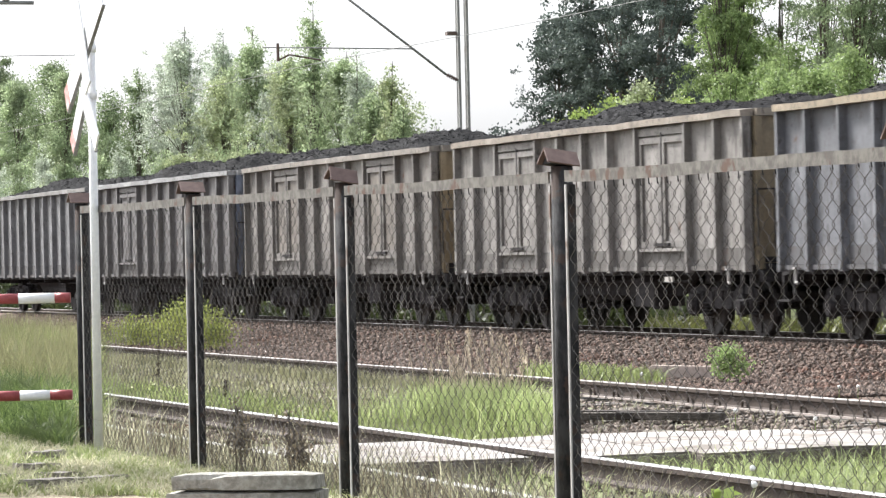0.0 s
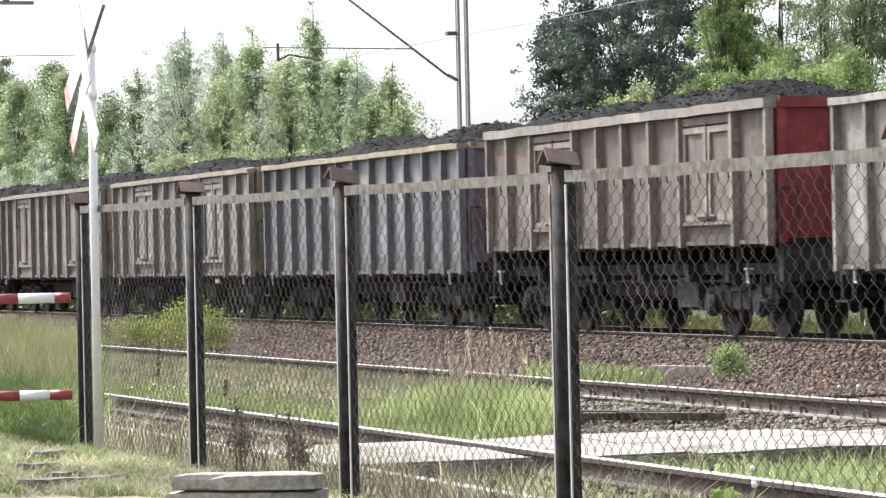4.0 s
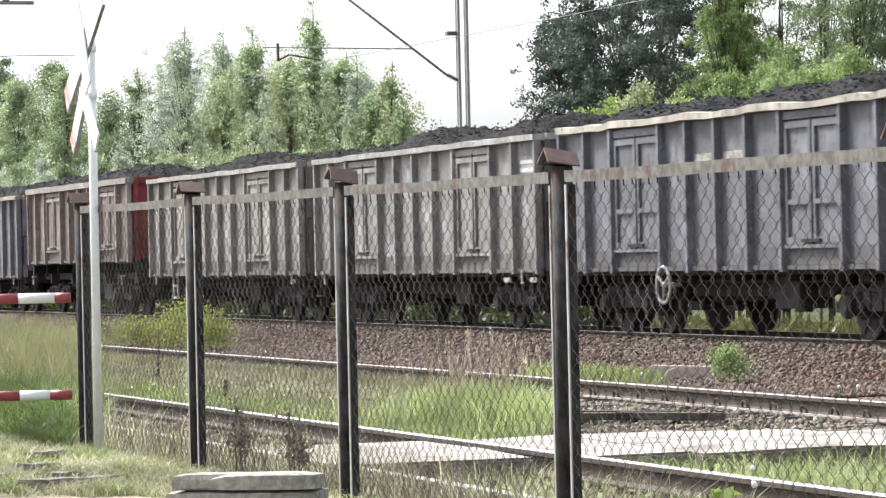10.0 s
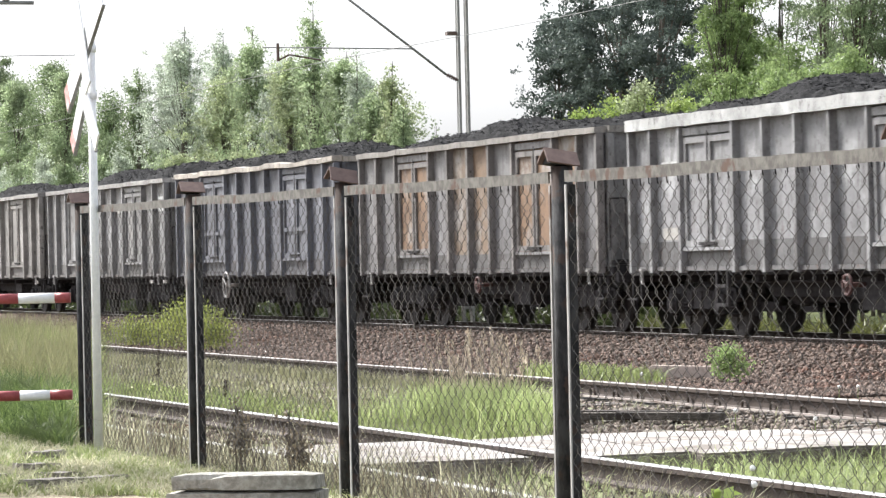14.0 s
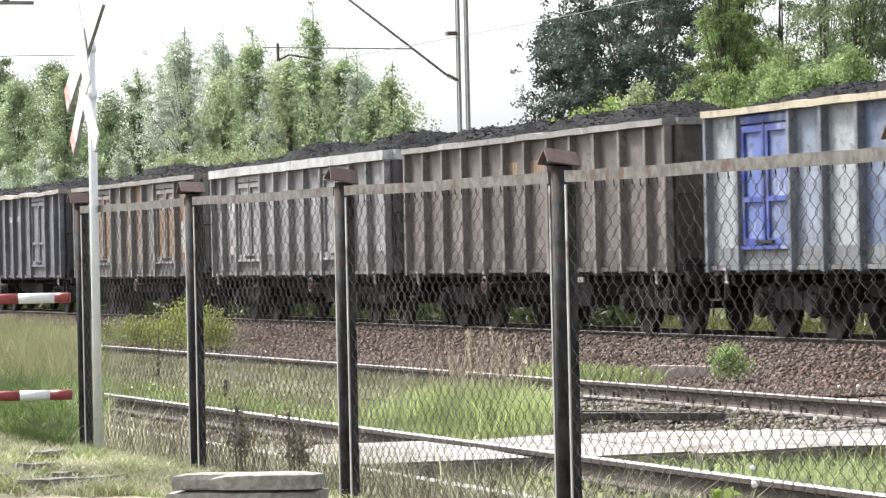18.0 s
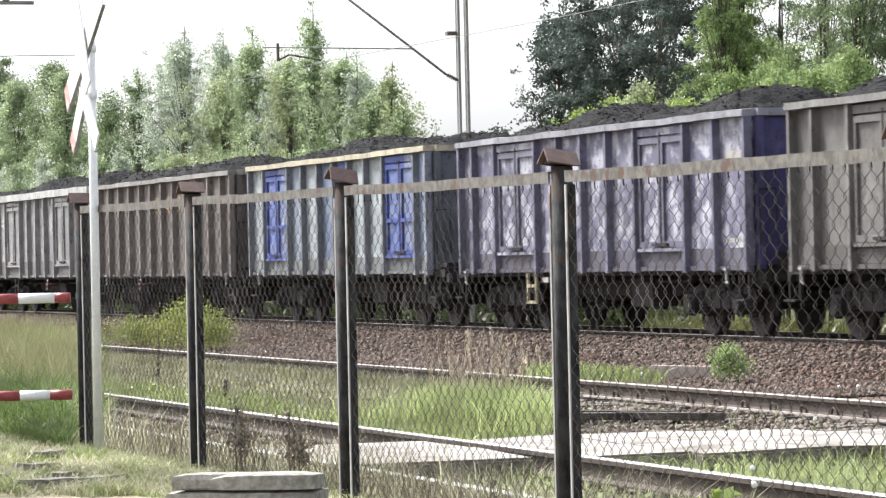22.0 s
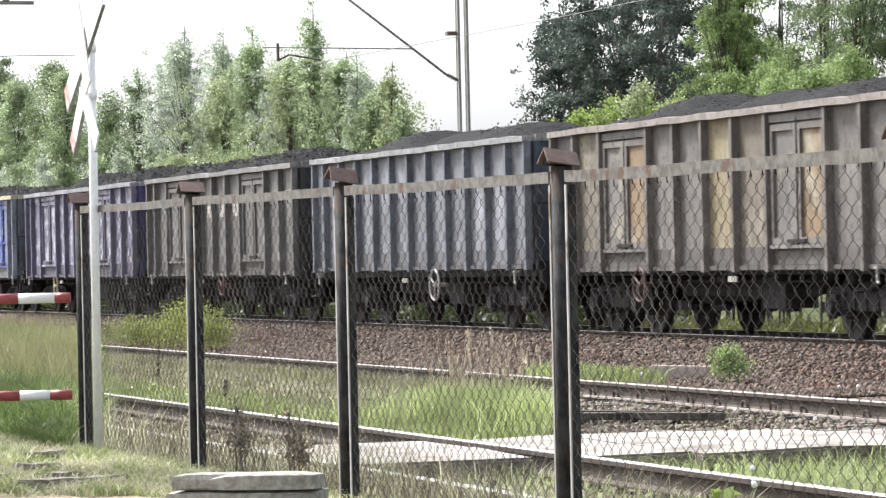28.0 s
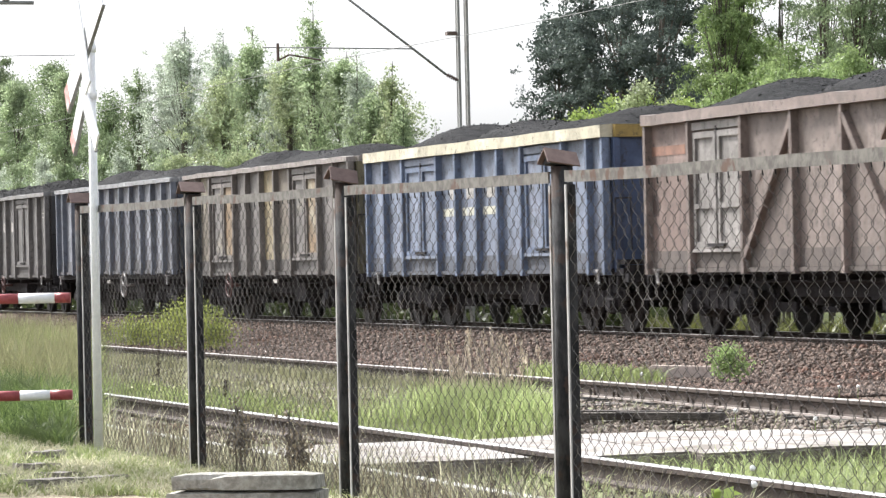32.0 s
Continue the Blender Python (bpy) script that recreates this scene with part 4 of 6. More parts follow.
    dict(label="pinkish brown open coal wagon with diagonal braces", kind="braced", midrail=0.34, z0=1.01, coal=4, top=3.31, band=0.17, paint=(0.265, 0.212, 0.185), rim=(0.36, 0.285, 0.25), rim_wear=0.2, wear=0.5, posts=(0.275, 0.215, 0.188), leaves=((0.40, 0.37, 0.345),), bays={0: (0.33, 0.235, 0.20)}, door_trim=(0.40, 0.37, 0.345), marks=((0.25, 0.62, 1.78, 2.1, wagon_paint("dark_label_frame", (0.12, 0.08, 0.07))), (0.35, 1.7, 2.68, 2.82, wagon_paint("faded_pink_band", (0.42, 0.22, 0.15))))),
]
FAR_ENDS = (-203.69, -189.65, -175.61, -161.57, -147.67, -133.40, -119.36, -105.43, -91.30, -77.03, -63.19, -48.98, -34.74, -21.2, -7.04, 6.97, 20.98, 34.97, 49.01)
TRIMS = {4: (0.15, 0.1), 5: (0.1, 0.0), 6: (0.1, 0.1), 7: (0.1, 0.0), 8: (0.0, 0.35), 9: (0.05, 0.27), 10: (0.25, 0.0), 11: (0.0, 0.3), 12: (0.0, 0.6), 13: (0.4, 0.0), 14: (0.36, 0.1), 15: (0.34, 0.15), 16: (0.1, 0.1), 17: (0.05, 0.45), 18: (0.28, 0.1)}
for i, (spec, x) in enumerate(zip(SPECS, FAR_ENDS)):
    spec["trim"] = TRIMS.get(i, (0.12, 0.12))
    spec["seed"] = i + 1
    wagon(spec, x)


# ---- the crossing path of concrete slabs ----
path = thing("crossing_path", "pale concrete slab path laid across the siding rails", "footpath", kind="structure")
for y0, y1, xa, xb, z in ((5.30, 5.94, -23.7, -22.1, -0.06), (6.13, 7.46, -23.1, -20.8, -0.03), (7.62, 8.52, -23.2, -20.85, -0.04), (8.56, 9.50, -23.35, -20.8, -0.05), (9.54, 10.35, -23.45, -20.9, -0.06), (10.40, 11.3, -23.3, -21.1, -0.08)):
    mid = (xa + xb) / 2
    for a, b in ((xa, mid - 0.01), (mid + 0.01, xb)):
        bm = bevelled(a, b, y0, y1, z - 0.13, z, 0.018, Matrix.Translation((0, 0, 0)))
        for v in bm.verts:
            v.co.z += 0.010 * math.sin(3.1 * v.co.x + 5 * v.co.y) + 0.004 * (b - v.co.x)
            v.co.x += 0.05 * math.sin(9 * v.co.y + 2 * a) * (1 if v.co.x > mid + 0.3 else 0)
        sl = part("slab", bm, M["concrete"], path)
        sl.data.materials.append(M["soil_edge"])
        for f in sl.data.polygons:
            f.material_index = 0 if f.normal.z > 0.6 else 1


# ---- ballast ----
r = np.random.default_rng(11)
n = 62000
u = r.random(n)
bx = -34 - 66 * u ** 1.35
by = r.uniform(12.9, 20.28, n)
keep = (bx / by < -2.0) & (bx / by > -5.3) & (np.sin(bx * 0.7) * np.sin(by * 1.3 + bx * 0.2) + r.normal(0, 0.5, n) + (by - 14.4) * 1.1 > -0.2)
bx, by = bx[keep], by[keep]
size = 0.022 + 0.026 * r.random(len(bx))
tagged(new("ballast", stones("ballast", np.stack([bx, by, ground_z(bx, by) + 0.4 * size], -1), size, M["ballast"], r)), "brown crushed stone ballast beside the main track", "ballast", kind="stuff")
n = 9000
bx, by = r.uniform(-45, -12, n), r.uniform(5.5, 8.1, n)
size = 0.018 + 0.024 * r.random(n)
tagged(new("siding_ballast", stones("siding_ballast", np.stack([bx, by, ground_z(bx, by) + 0.3 * size], -1), size, M["ballast"], r)), "dirty brown stones between the siding rails", "ballast", kind="stuff")

n = 15000
bx, by = -22.5 - 28 * r.random(n) ** 1.3, r.uniform(9.6, 13.2, n)
keep = (np.abs(by - 12.15) > 0.08) & ((bx / by > -2.85) | (r.random(n) < 0.35))
bx, by = bx[keep], by[keep]
size = 0.012 + 0.028 * r.random(len(bx)) ** 1.6
tagged(new("track_stones", stones("track_stones", np.stack([bx, by, ground_z(bx, by) + 0.4 * size], -1), size, M["grey_stone"], r)), "loose grey stones round the old siding rail", "stones", kind="stuff")

# old concrete beam and planks beside the siding rail
beam = tagged(new("concrete_beam", mesh_of(bevelled(-0.50, 0.50, -0.11, 0.11, -0.06, 0.10, 0.02), "concrete_beam", surf("pinkish_old_concrete", (0.40, 0.33, 0.29), (0.50, 0.42, 0.37), (0.28, 0.23, 0.20), 20, 3, rough=0.9))), "short pinkish concrete beam lying on ballast", "concrete beam")
beam.matrix_basis = pose(-40.62, 16.6, -0.27, 0, 2, 60)
for dx, dy, a, ln in ((0, 0, 66, 0.55), (0.32, -0.28, 74, 0.42), (0.75, 0.25, 58, 0.45)):
    pl = tagged(new("plank", mesh_of(bevelled(-ln, ln, -0.10, 0.10, 0, 0.06, 0.008), "plank", M["old_plank"])), "weathered grey plank lying beside the siding rail", "plank", "loose planks")
    pl.matrix_basis = pose(-28.0 + dx, 10.7 + dy, -0.155, 0, 1, a)


# ---- fence ----
fence = thing("chain_link_fence", "rusting chain-link fence on dark tubular steel posts", "fence")
POSTS_X, TOPS_Z = (-20.32, -17.68, -14.99, -12.21, -9.28), (1.576, 1.567, 1.552, 1.534, 1.522)
FENCE_Y, BANK = 4.50, 0.20


def fence_post(x, z, tilt, turn):
    h = z - BANK + 0.16
    bm = bmesh.new()
    tube(bm, (0, 0, 0), (0, 0, h + 0.005), 0.040, sides=20)
    p = part("fence_post", bm, M["post"], fence)
    p.matrix_basis = pose(x, FENCE_Y, BANK - 0.16)
    bm = bmesh.new()
    m = Matrix.Translation((0, -0.012, h + 0.012)) @ Euler((radians(tilt), radians(turn), 0)).to_matrix().to_4x4()
    # two thin slopes meeting in a ridge that runs across the fence
    for s in (-1, 1):
        a = [(s * 0.060, 0.0), (0.0, 0.055), (0.0, 0.048), (s * 0.055, -0.004)]
        prism(bm, a, -0.064, 0.064, 1)
    bmesh.ops.transform(bm, matrix=m, verts=bm.verts)
    core = bmesh.new()
    prism(core, [(-0.050, -0.003), (0.050, -0.003), (0.0, 0.044)], -0.045, 0.045, 1)
    bmesh.ops.transform(core, matrix=m, verts=core.verts)
    part("cap_core", core, M["under"], p)
    part("cap", bm, M["cap"], p, "red-brown sheet steel gable cap")
    return p


for (x, z), tilt, turn in zip(zip(POSTS_X, TOPS_Z), (-1, -3, -10, -9, 8), (3, -4, 5, -3, 4)):
    fence_post(x, z, tilt, turn)


def fence_panel(i):
    """An angle-iron frame hung with chain link between two posts."""
    xa, xb = POSTS_X[i] + 0.120, POSTS_X[i + 1] - 0.050
    za, zb = TOPS_Z[i], TOPS_Z[i + 1]
    w = xb - xa
    top = lambda x: (za + (zb - za) * x / w) - BANK
    bm = bmesh.new()
    n = 18
    rows = []
    for j in range(n + 1):
        x = w * j / n
        t = top(x) - 0.014 + 0.0015 * math.sin(3.1 * x + i) - 0.003 * math.sin(math.pi * j / n) + random.uniform(-1, 1) * 0.0015
        rows.append([bm.verts.new(c) for c in ((x, -0.035, t), (x, -0.035, t - 0.042), (x, -0.029, t - 0.042), (x, -0.029, t - 0.006), (x, 0.008, t - 0.006), (x, 0.008, t))])
    for a, b in zip(rows, rows[1:]):
        for k in range(6):
            bm.faces.new((a[k], b[k], b[(k + 1) % 6], a[(k + 1) % 6]))
    bm.faces.new(rows[0][::-1])
    bm.faces.new(rows[-1])
    p = part("fence_panel", bm, M["frame_iron"], fence, "rust-flecked grey top bar of a mesh panel")
    p.matrix_basis = pose(xa, FENCE_Y, BANK)
    for x, s in ((0.0, 1), (w, -1)):
        bm = bmesh.new()
        lean = random.uniform(-0.006, 0.006)
        t = top(x) - 0.064
        box(bm, x - 0.006, x + 0.010, -0.034, -0.029, -0.06, t)
        for v in bm.verts:
            v.co.x += lean * v.co.z
        st = part("stile", bm, M["stile_iron"], p)
        # same angle iron, but this leg's colour is darkened to hold its shade
        bm = bmesh.new()
        box(bm, x + 0.004, x + 0.010, -0.0285, 0.004, -0.06, t)
        for v in bm.verts:
            v.co.x += lean * v.co.z
        part("stile_flange", bm, M["post"], p, "dark inner flange")
    # chain link: upright zigzag wires, each hooked into the next
    half, step, rad = 0.044, 0.041, 0.0015
    count = int((w - 0.06) / half)
    rws = int((min(za, zb) - BANK - 0.02) / step)
    r = np.random.default_rng(30 + i)
    ii, kk = np.meshgrid(np.arange(count), np.arange(rws + 1), indexing="ij")
    zz = (min(za, zb) - BANK - 0.070) - kk * step
    xx = 0.03 + ii * half + ((ii + kk) % 2) * half
    sag = 0.016 * np.sin(xx * 3.7 + i) * np.sin(zz * 2.3 + 1) + 0.010 * np.sin(xx * 9 + zz * 5 + i)
    xx = xx + sag + r.normal(0, 0.0025, xx.shape)
    zz = zz + 0.012 * np.sin(xx * 4.3 + 2 * i) * (kk / rws) + r.normal(0, 0.002, xx.shape)
    yy = -0.028 + 0.004 * np.where((ii + kk) % 2, 1, -1) + 0.010 * np.sin(xx * 2.2 + i) * np.sin(zz * 3)
    P = np.stack([xx, yy, zz], -1)
    lift = np.array([0, 0, 0.0038])
    P = np.stack([P + lift, P - lift], 2).reshape(count, -1, 3)
    # closed corners of each wire: a small square section at every bend
    sec = np.array([(rad, 0, rad * 0.6), (0, rad, 0), (-rad, 0, -rad * 0.6), (0, -rad, 0)])
    V = P[:, :, None, :] + sec
    idx = np.arange(V.shape[0] * V.shape[1] * 4).reshape(V.shape[:3])
    f = [np.stack([idx[:, :-1, a], idx[:, :-1, (a + 1) % 4], idx[:, 1:, (a + 1) % 4], idx[:, 1:, a]], -1).reshape(-1, 4) for a in range(4)]
    mesh = new("chain_link", bulk_mesh("chain_link", V.reshape(-1, 3), np.concatenate(f), M["wire"]))
    mesh.parent = p
    tagged(mesh, "rusty diamond wire mesh", kind="stuff")
    # hooks that hold the mesh to the bar
    bm = bmesh.new()
    for k in range(0, count, 2):
        x = float(P[k, 0, 0])
        tube(bm, (x, -0.032, top(x) - 0.050), (x + 0.003, -0.031, float(P[k, 0, 2]) - 0.006), 0.0024, sides=5)
    hk = part("wire_tie", bm, M["post"], p)
    tagged(hk, kind="stuff")
    return p


for i in range(4):
    fence_panel(i)

# ---- white signpost with a double crossing sign ----
SX, SY = -19.735, 4.44
sp = thing("crossing_signpost", "white steel post with red-tipped level-crossing cross", "road sign", m=pose(SX, SY, BANK))
bm = bmesh.new()
tube(bm, (0, 0, -0.12), (0.028, 0, 2.42), 0.026, 0.023, sides=18)
part("post", bm, M["white"], sp)


def sign_arm(parent, cx, z, ang, lo, hi, y, tips=(), edges=(-1,), h=0.075):
    """One board of the cross in its plane, facing the road: white, some ends with faded red."""
    m = Matrix.Translation((cx, y, z)) @ Matrix.Rotation(-radians(ang), 4, 'Y')
    arm = part("arm", block(lo, hi, -0.004, 0.006, -h, h, m=m), M["white"], parent)
    for e in tips:
        a, b = (e, e + 0.10) if e < 0 else (e - 0.10, e)
        part("red_tip", block(a + 0.004, b - 0.004, -0.0065, -0.0045, -h + 0.006, h - 0.006, m=m), M["pink"], arm, "faded red painted tip")
    for s in edges:
        part("arm_edge", block(lo - 0.003, hi + 0.003, -0.006, 0.014, min(s * (h + 0.0005), s * (h + 0.006)), max(s * (h + 0.0005), s * (h + 0.006)), m=m), M["sign_back"], arm)


M["pink"] = surf("faded_red_sign_paint", (0.52, 0.22, 0.20), (0.62, 0.34, 0.31), (0.70, 0.62, 0.60), 20, 7, 0.5, 0.7, rough=0.5, bump=0)
sign_arm(sp, 0.025, 2.245, 30, -0.55, 0.55, -0.043, (-0.55,))
sign_arm(sp, 0.045, 2.285, -61, -0.29, 0.31, -0.061, edges=())
sign_arm(sp, 0.025, 2.02, 43, -0.47, -0.03, -0.043, (-0.47,), h=0.062)
sign_arm(sp, 0.025, 2.02, -43, 0.03, 0.47, -0.055, h=0.062)
for z in (1.98, 2.245):
    bm = bmesh.new()
    tube(bm, (0.025, 0, z - 0.02), (0.025, 0, z + 0.02), 0.030, sides=14)
    box(bm, 0.005, 0.045, -0.040, -0.03, z - 0.02, z + 0.02)
    part("clamp", bm, M["white"], sp)

# ---- two-rail striped barrier at the end of the fence ----
br = thing("striped_barrier", "red and white striped tube barrier across the footpath", "barrier", m=pose(-20.67, 4.50, BANK))
side = Vector((-0.314, -0.949, 0.0))
for z, first in ((0.83, (0.092, 0.215)), (0.255, (0.130, 0.180))):
    d, k, red = 0.0, 0, True
    for ln in (first[0], first[1], 0.21, 0.21, 0.21, 0.21, 0.21):
        bm = bmesh.new()
        tube(bm, side * (d + 0.0005) + Vector((0, 0, z)), side * (d + ln) + Vector((0, 0, z)), 0.0305, sides=16)
        part("stripe", bm, M["red"] if red else M["white"], br)
        d, red = d + ln, not red
for d in (0.95, 1.25):
    bm = bmesh.new()
    tube(bm, side * d + Vector((0.05, 0, -0.03)), side * d + Vector((0.05, 0, 0.9)), 0.03, sides=12)
    part("barrier_post", bm, M["white"], br)

# ---- concrete slabs stacked on the bank ----
for z, ln, dep, tilt, dx, lab in ((0.205, 0.310, 0.13, 0.3, -0.02, "cracked grey concrete slab lying on dry grass"), (0.296, 0.292, 0.12, -0.6, 0.0, "chipped grey concrete slab stacked on another")):
    bm = block(-ln, ln, -dep, dep, 0.002, 0.066 if z > 0.25 else 0.088)
    bmesh.ops.subdivide_edges(bm, edges=bm.edges[:], cuts=7, use_grid_fill=True)
    for v in bm.verts:
        nz = noise.noise(v.co * 9 + Vector((z * 50, 0, 0)))
        on = max(abs(v.co.x) / ln, abs(v.co.y) / dep)
        v.co += Vector((nz, noise.noise(v.co * 9.7), 0.35 * nz)) * 0.009
        if z > 0.25 and v.co.y < -0.9 * dep and abs(v.co.x + 0.18) < 0.07:
            v.co += Vector((0, 0.018, -0.012 if v.co.z > 0.04 else 0.010))
        if on > 0.97 and v.co.z > 0.05:
            v.co.z -= 0.006 + 0.006 * abs(nz)
    s = tagged(new("concrete_slab", mesh_of(bm, "concrete_slab", M["kerb"])), lab, "concrete slab", "stacked slabs")
    s.matrix_basis = pose(-13.895 + dx, 3.745, z, tilt, 0, 62)

TIMBERS = ((-16.2, 3.53, 135, 0.41, 0.05), (-16.66, 3.56, 138, 0.18, 0.045), (-18.63, 3.90, 157, 0.34, 0.05), (-16.75, 3.26, 130, 0.16, 0.05), (-17.5, 3.62, 120, 0.14, 0.04))
for x, y, a, ln, wd in TIMBERS:
    bm = bevelled(-ln, ln, -wd, wd, -0.03, 0.022, 0.008)
    bmesh.ops.subdivide_edges(bm, edges=[e for e in bm.edges if e.calc_length() > 0.1], cuts=5)
    for v in bm.verts:
        v.co += Vector((noise.noise(v.co * 7 + Vector((x, 0, 0))), noise.noise(v.co * 8), noise.noise(v.co * 9))) * 0.007
    tm = tagged(new("timber", mesh_of(bm, "timber", M["sleeper"])), "rotting grey timber half sunk in mown grass", "timber", "old timbers")
    tm.matrix_basis = pose(x, y, BANK + 0.012, 0, 2, a)

# ---- overhead line ----
MX, MY = -71.27, 24.0
mast = thing("catenary_mast", "grey twin-leg steel mast carrying the overhead line", "catenary mast", m=pose(MX, MY, -0.45))
for dy in (0.0, 0.19):
    bm = bmesh.new()
    box(bm, -0.05, 0.05, dy - 0.026, dy + 0.026, 0, 9.2)
    box(bm, -0.09, -0.05, dy - 0.034, dy + 0.034, 0, 9.2)
    part("mast_leg", bm, M["mast"], mast)
for z in (0.6, 2.2, 3.8, 8.0):
    part("batten", block(-0.045, 0.045, 0.027, 0.163, z, z + 0.12), M["mast"], mast)
bm = bmesh.new()
tube(bm, (0, -0.29, 5.573), (0, -3.0, 7.60), 0.026, sides=10)
part("cantilever_tube", bm, M["mast"], mast)
bm = bmesh.new()
for k in range(5):
    tube(bm, (0, -0.06 - 0.045 * k, 5.46 + 0.0225 * k), (0, -0.085 - 0.045 * k, 5.472 + 0.0225 * k), 0.045, sides=10)
tube(bm, (0, -0.03, 5.45), (0, -0.30, 5.58), 0.02, sides=8)
part("insulator", bm, M["insulator"], mast, "brown ribbed insulator")
bm = bmesh.new()
tube(bm, (0, -0.98, 6.115), (0, -4.30, 6.155), 0.014, sides=8)
part("registration_tube", bm, M["mast"], mast)
bm = bmesh.new()
box(bm, -0.03, 0.03, -4.0, -3.95, 5.86, 6.24)
tube(bm, (0, -3.97, 5.88), (0, -3.73, 6.00), 0.02, sides=8)
tube(bm, (0, -3.73, 6.00), (0, -3.04, 5.885), 0.018, sides=8)
part("steady_arm", bm, M["insulator"], mast)
bm = bmesh.new()
box(bm, -0.08, 0.08, -0.27, -0.05, 6.40, 6.48)
part("junction_box", bm, M["insulator"], mast)
bm = bmesh.new()
pts = [(-330, 5.40), (-200, 5.40), (-135, 5.40), (-103, 5.30), (-71.27, 5.39), (-58, 5.30), (-40, 5.28), (-20, 5.34), (20, 5.40)]
for (xa, za), (xb, zb) in zip(pts, pts[1:]):
    tube(bm, (xa, 20.96, za), (xb, 20.96, zb), 0.007, sides=5, caps=False)
tagged(new("contact_wire", mesh_of(bm, "contact_wire", M["mast"])), "grey overhead contact wire above the main track", "overhead wire")
far = thing("catenary_mast", "distant grey mast with a thin horizontal bracket", "catenary mast", m=pose(-135, 30.4, -0.45))
bm = bmesh.new()
tube(bm, (0, -0.02, 9.9), (0, -4.6, 9.85), 0.017, sides=8)
part("registration_tube", bm, M["mast"], far)
part("mast_leg", block(-0.08, 0.08, -0.02, 0.12, 0, 10.0), M["mast"], far)
lamp = thing("lamp_post", "grey steel lamp post with a straight outreach arm", "lamp post", m=pose(-44.62, 8.1, -0.2))
bm = bmesh.new()
tube(bm, (0, 0, 0), (0, 0, 4.86), 0.05, 0.035, sides=12)
part("pole", bm, M["mast"], lamp)
bm = bmesh.new()
tube(bm, (0.0, 0.02, 4.80), (0.30, 1.16, 4.775), 0.026, sides=10)
part("arm", bm, M["mast"], lamp)
bm = bmesh.new()
box(bm, 0.17, 0.25, 0.78, 0.86, 4.81, 4.84)
part("fitting", bm, M["mast"], lamp)


# ---- plants ----
def blades(name, px, py, pz, h, width, lean, material, r, label, category="grass"):
    """Grass: each blade a tapering bent strip."""
    n = len(px)
    a = r.uniform(0, 2 * np.pi, n)
    la = r.uniform(0, 2 * np.pi, n)
    lx, ly = np.cos(la) * lean * h, np.sin(la) * lean * h
    wx, wy = np.cos(a) * width / 2, np.sin(a) * width / 2
    base = np.stack([px, py, pz], -1)
    def lift(k, bend, wid):
        return base + np.stack([lx * bend + wx * wid, ly * bend + wy * wid, h * k], -1)
    v = np.stack([lift(0, 0, -1), lift(0, 0, 1), lift(0.55, 0.3, 0.8), lift(0.55, 0.3, -0.8), lift(0.98 - 0.3 * lean.clip(0, 1), 1.0, 0.12), lift(0.98 - 0.3 * lean.clip(0, 1), 1.0, -0.12)], 1)
    k = 6 * np.arange(n)[:, None]
    f = np.concatenate([k + np.array([[0, 1, 2, 3]]), k + np.array([[3, 2, 4, 5]])])
    return tagged(new(name, bulk_mesh(name, v.reshape(-1, 3), f, material)), label, category, kind="stuff")


r = np.random.default_rng(5)
# tall grass beyond the barrier
n = 24000
gy_ = 4.9 + 5.6 * r.random(n) ** 1.5
gx_ = gy_ * r.uniform(-5.6, -4.45, n)
blades("tall_grass", gx_, gy_, ground_z(gx_, gy_), r.uniform(0.25, 0.62, n) * np.clip(0.75 + 0.1 * (gy_ - 5), 0.7, 1.25), r.uniform(0.006, 0.016, n), r.uniform(0.1, 0.7, n), M["grass"], r, "tall fresh green grass beside the footpath barrier")
n = 9000
gy_ = r.uniform(6.5, 11.6, n)
gx_ = gy_ * r.uniform(-5.6, -4.5, n)
blades("seeding_grass", gx_, gy_, ground_z(gx_, gy_), r.uniform(0.45, 0.85, n), r.uniform(0.006, 0.013, n), r.uniform(0.1, 0.5, n), M["grass_pale"], r, "tall pale seeding grass by the track")
n = 14000
gy_ = r.normal(5.0, 0.50, n).clip(4.22, 6.6)
gx_ = gy_ * r.uniform(-5.5, -4.62, n)
blades("lush_grass", gx_, gy_, ground_z(gx_, gy_), r.uniform(0.22, 0.56, n) * np.clip((gy_ - 3.9) / 1.0, 0.3, 1.0), r.uniform(0.005, 0.012, n), r.uniform(0.2, 1.1, n), M["lush"], r, "lush bright green grass under the barrier")
# meadow between the sidings
n = 30000
gx_, gy_ = -23.5 - 34 * r.random(n) ** 1.2, r.uniform(7.9, 11.7, n)
clump = np.sin(gx_ * 1.3 + 1) * np.sin(gy_ * 2.2) + r.normal(0, 0.5, n)
keep = (clump + 0.9 * (9.1 - gy_) > 0.05) & (gx_ / gy_ > -4.6) & (gx_ / gy_ < -2.80)
gx_, gy_ = gx_[keep], gy_[keep]
blades("meadow_grass", gx_, gy_, ground_z(gx_, gy_), np.where(gy_ > 9.2, r.uniform(0.04, 0.11, len(gx_)), r.uniform(0.07, 0.26, len(gx_))), r.uniform(0.008, 0.018, len(gx_)), r.uniform(0.2, 1.1, len(gx_)), M["grass"], r, "short green grass growing between the sidings")
n = 30000
gx_, gy_ = -23.5 - 36 * r.random(n), r.uniform(7.9, 13.6, n)
keep = (gx_ / gy_ > -4.6) & ((gx_ / gy_ < -2.75) | (r.random(n) < 0.06))
gx_, gy_ = gx_[keep], gy_[keep]
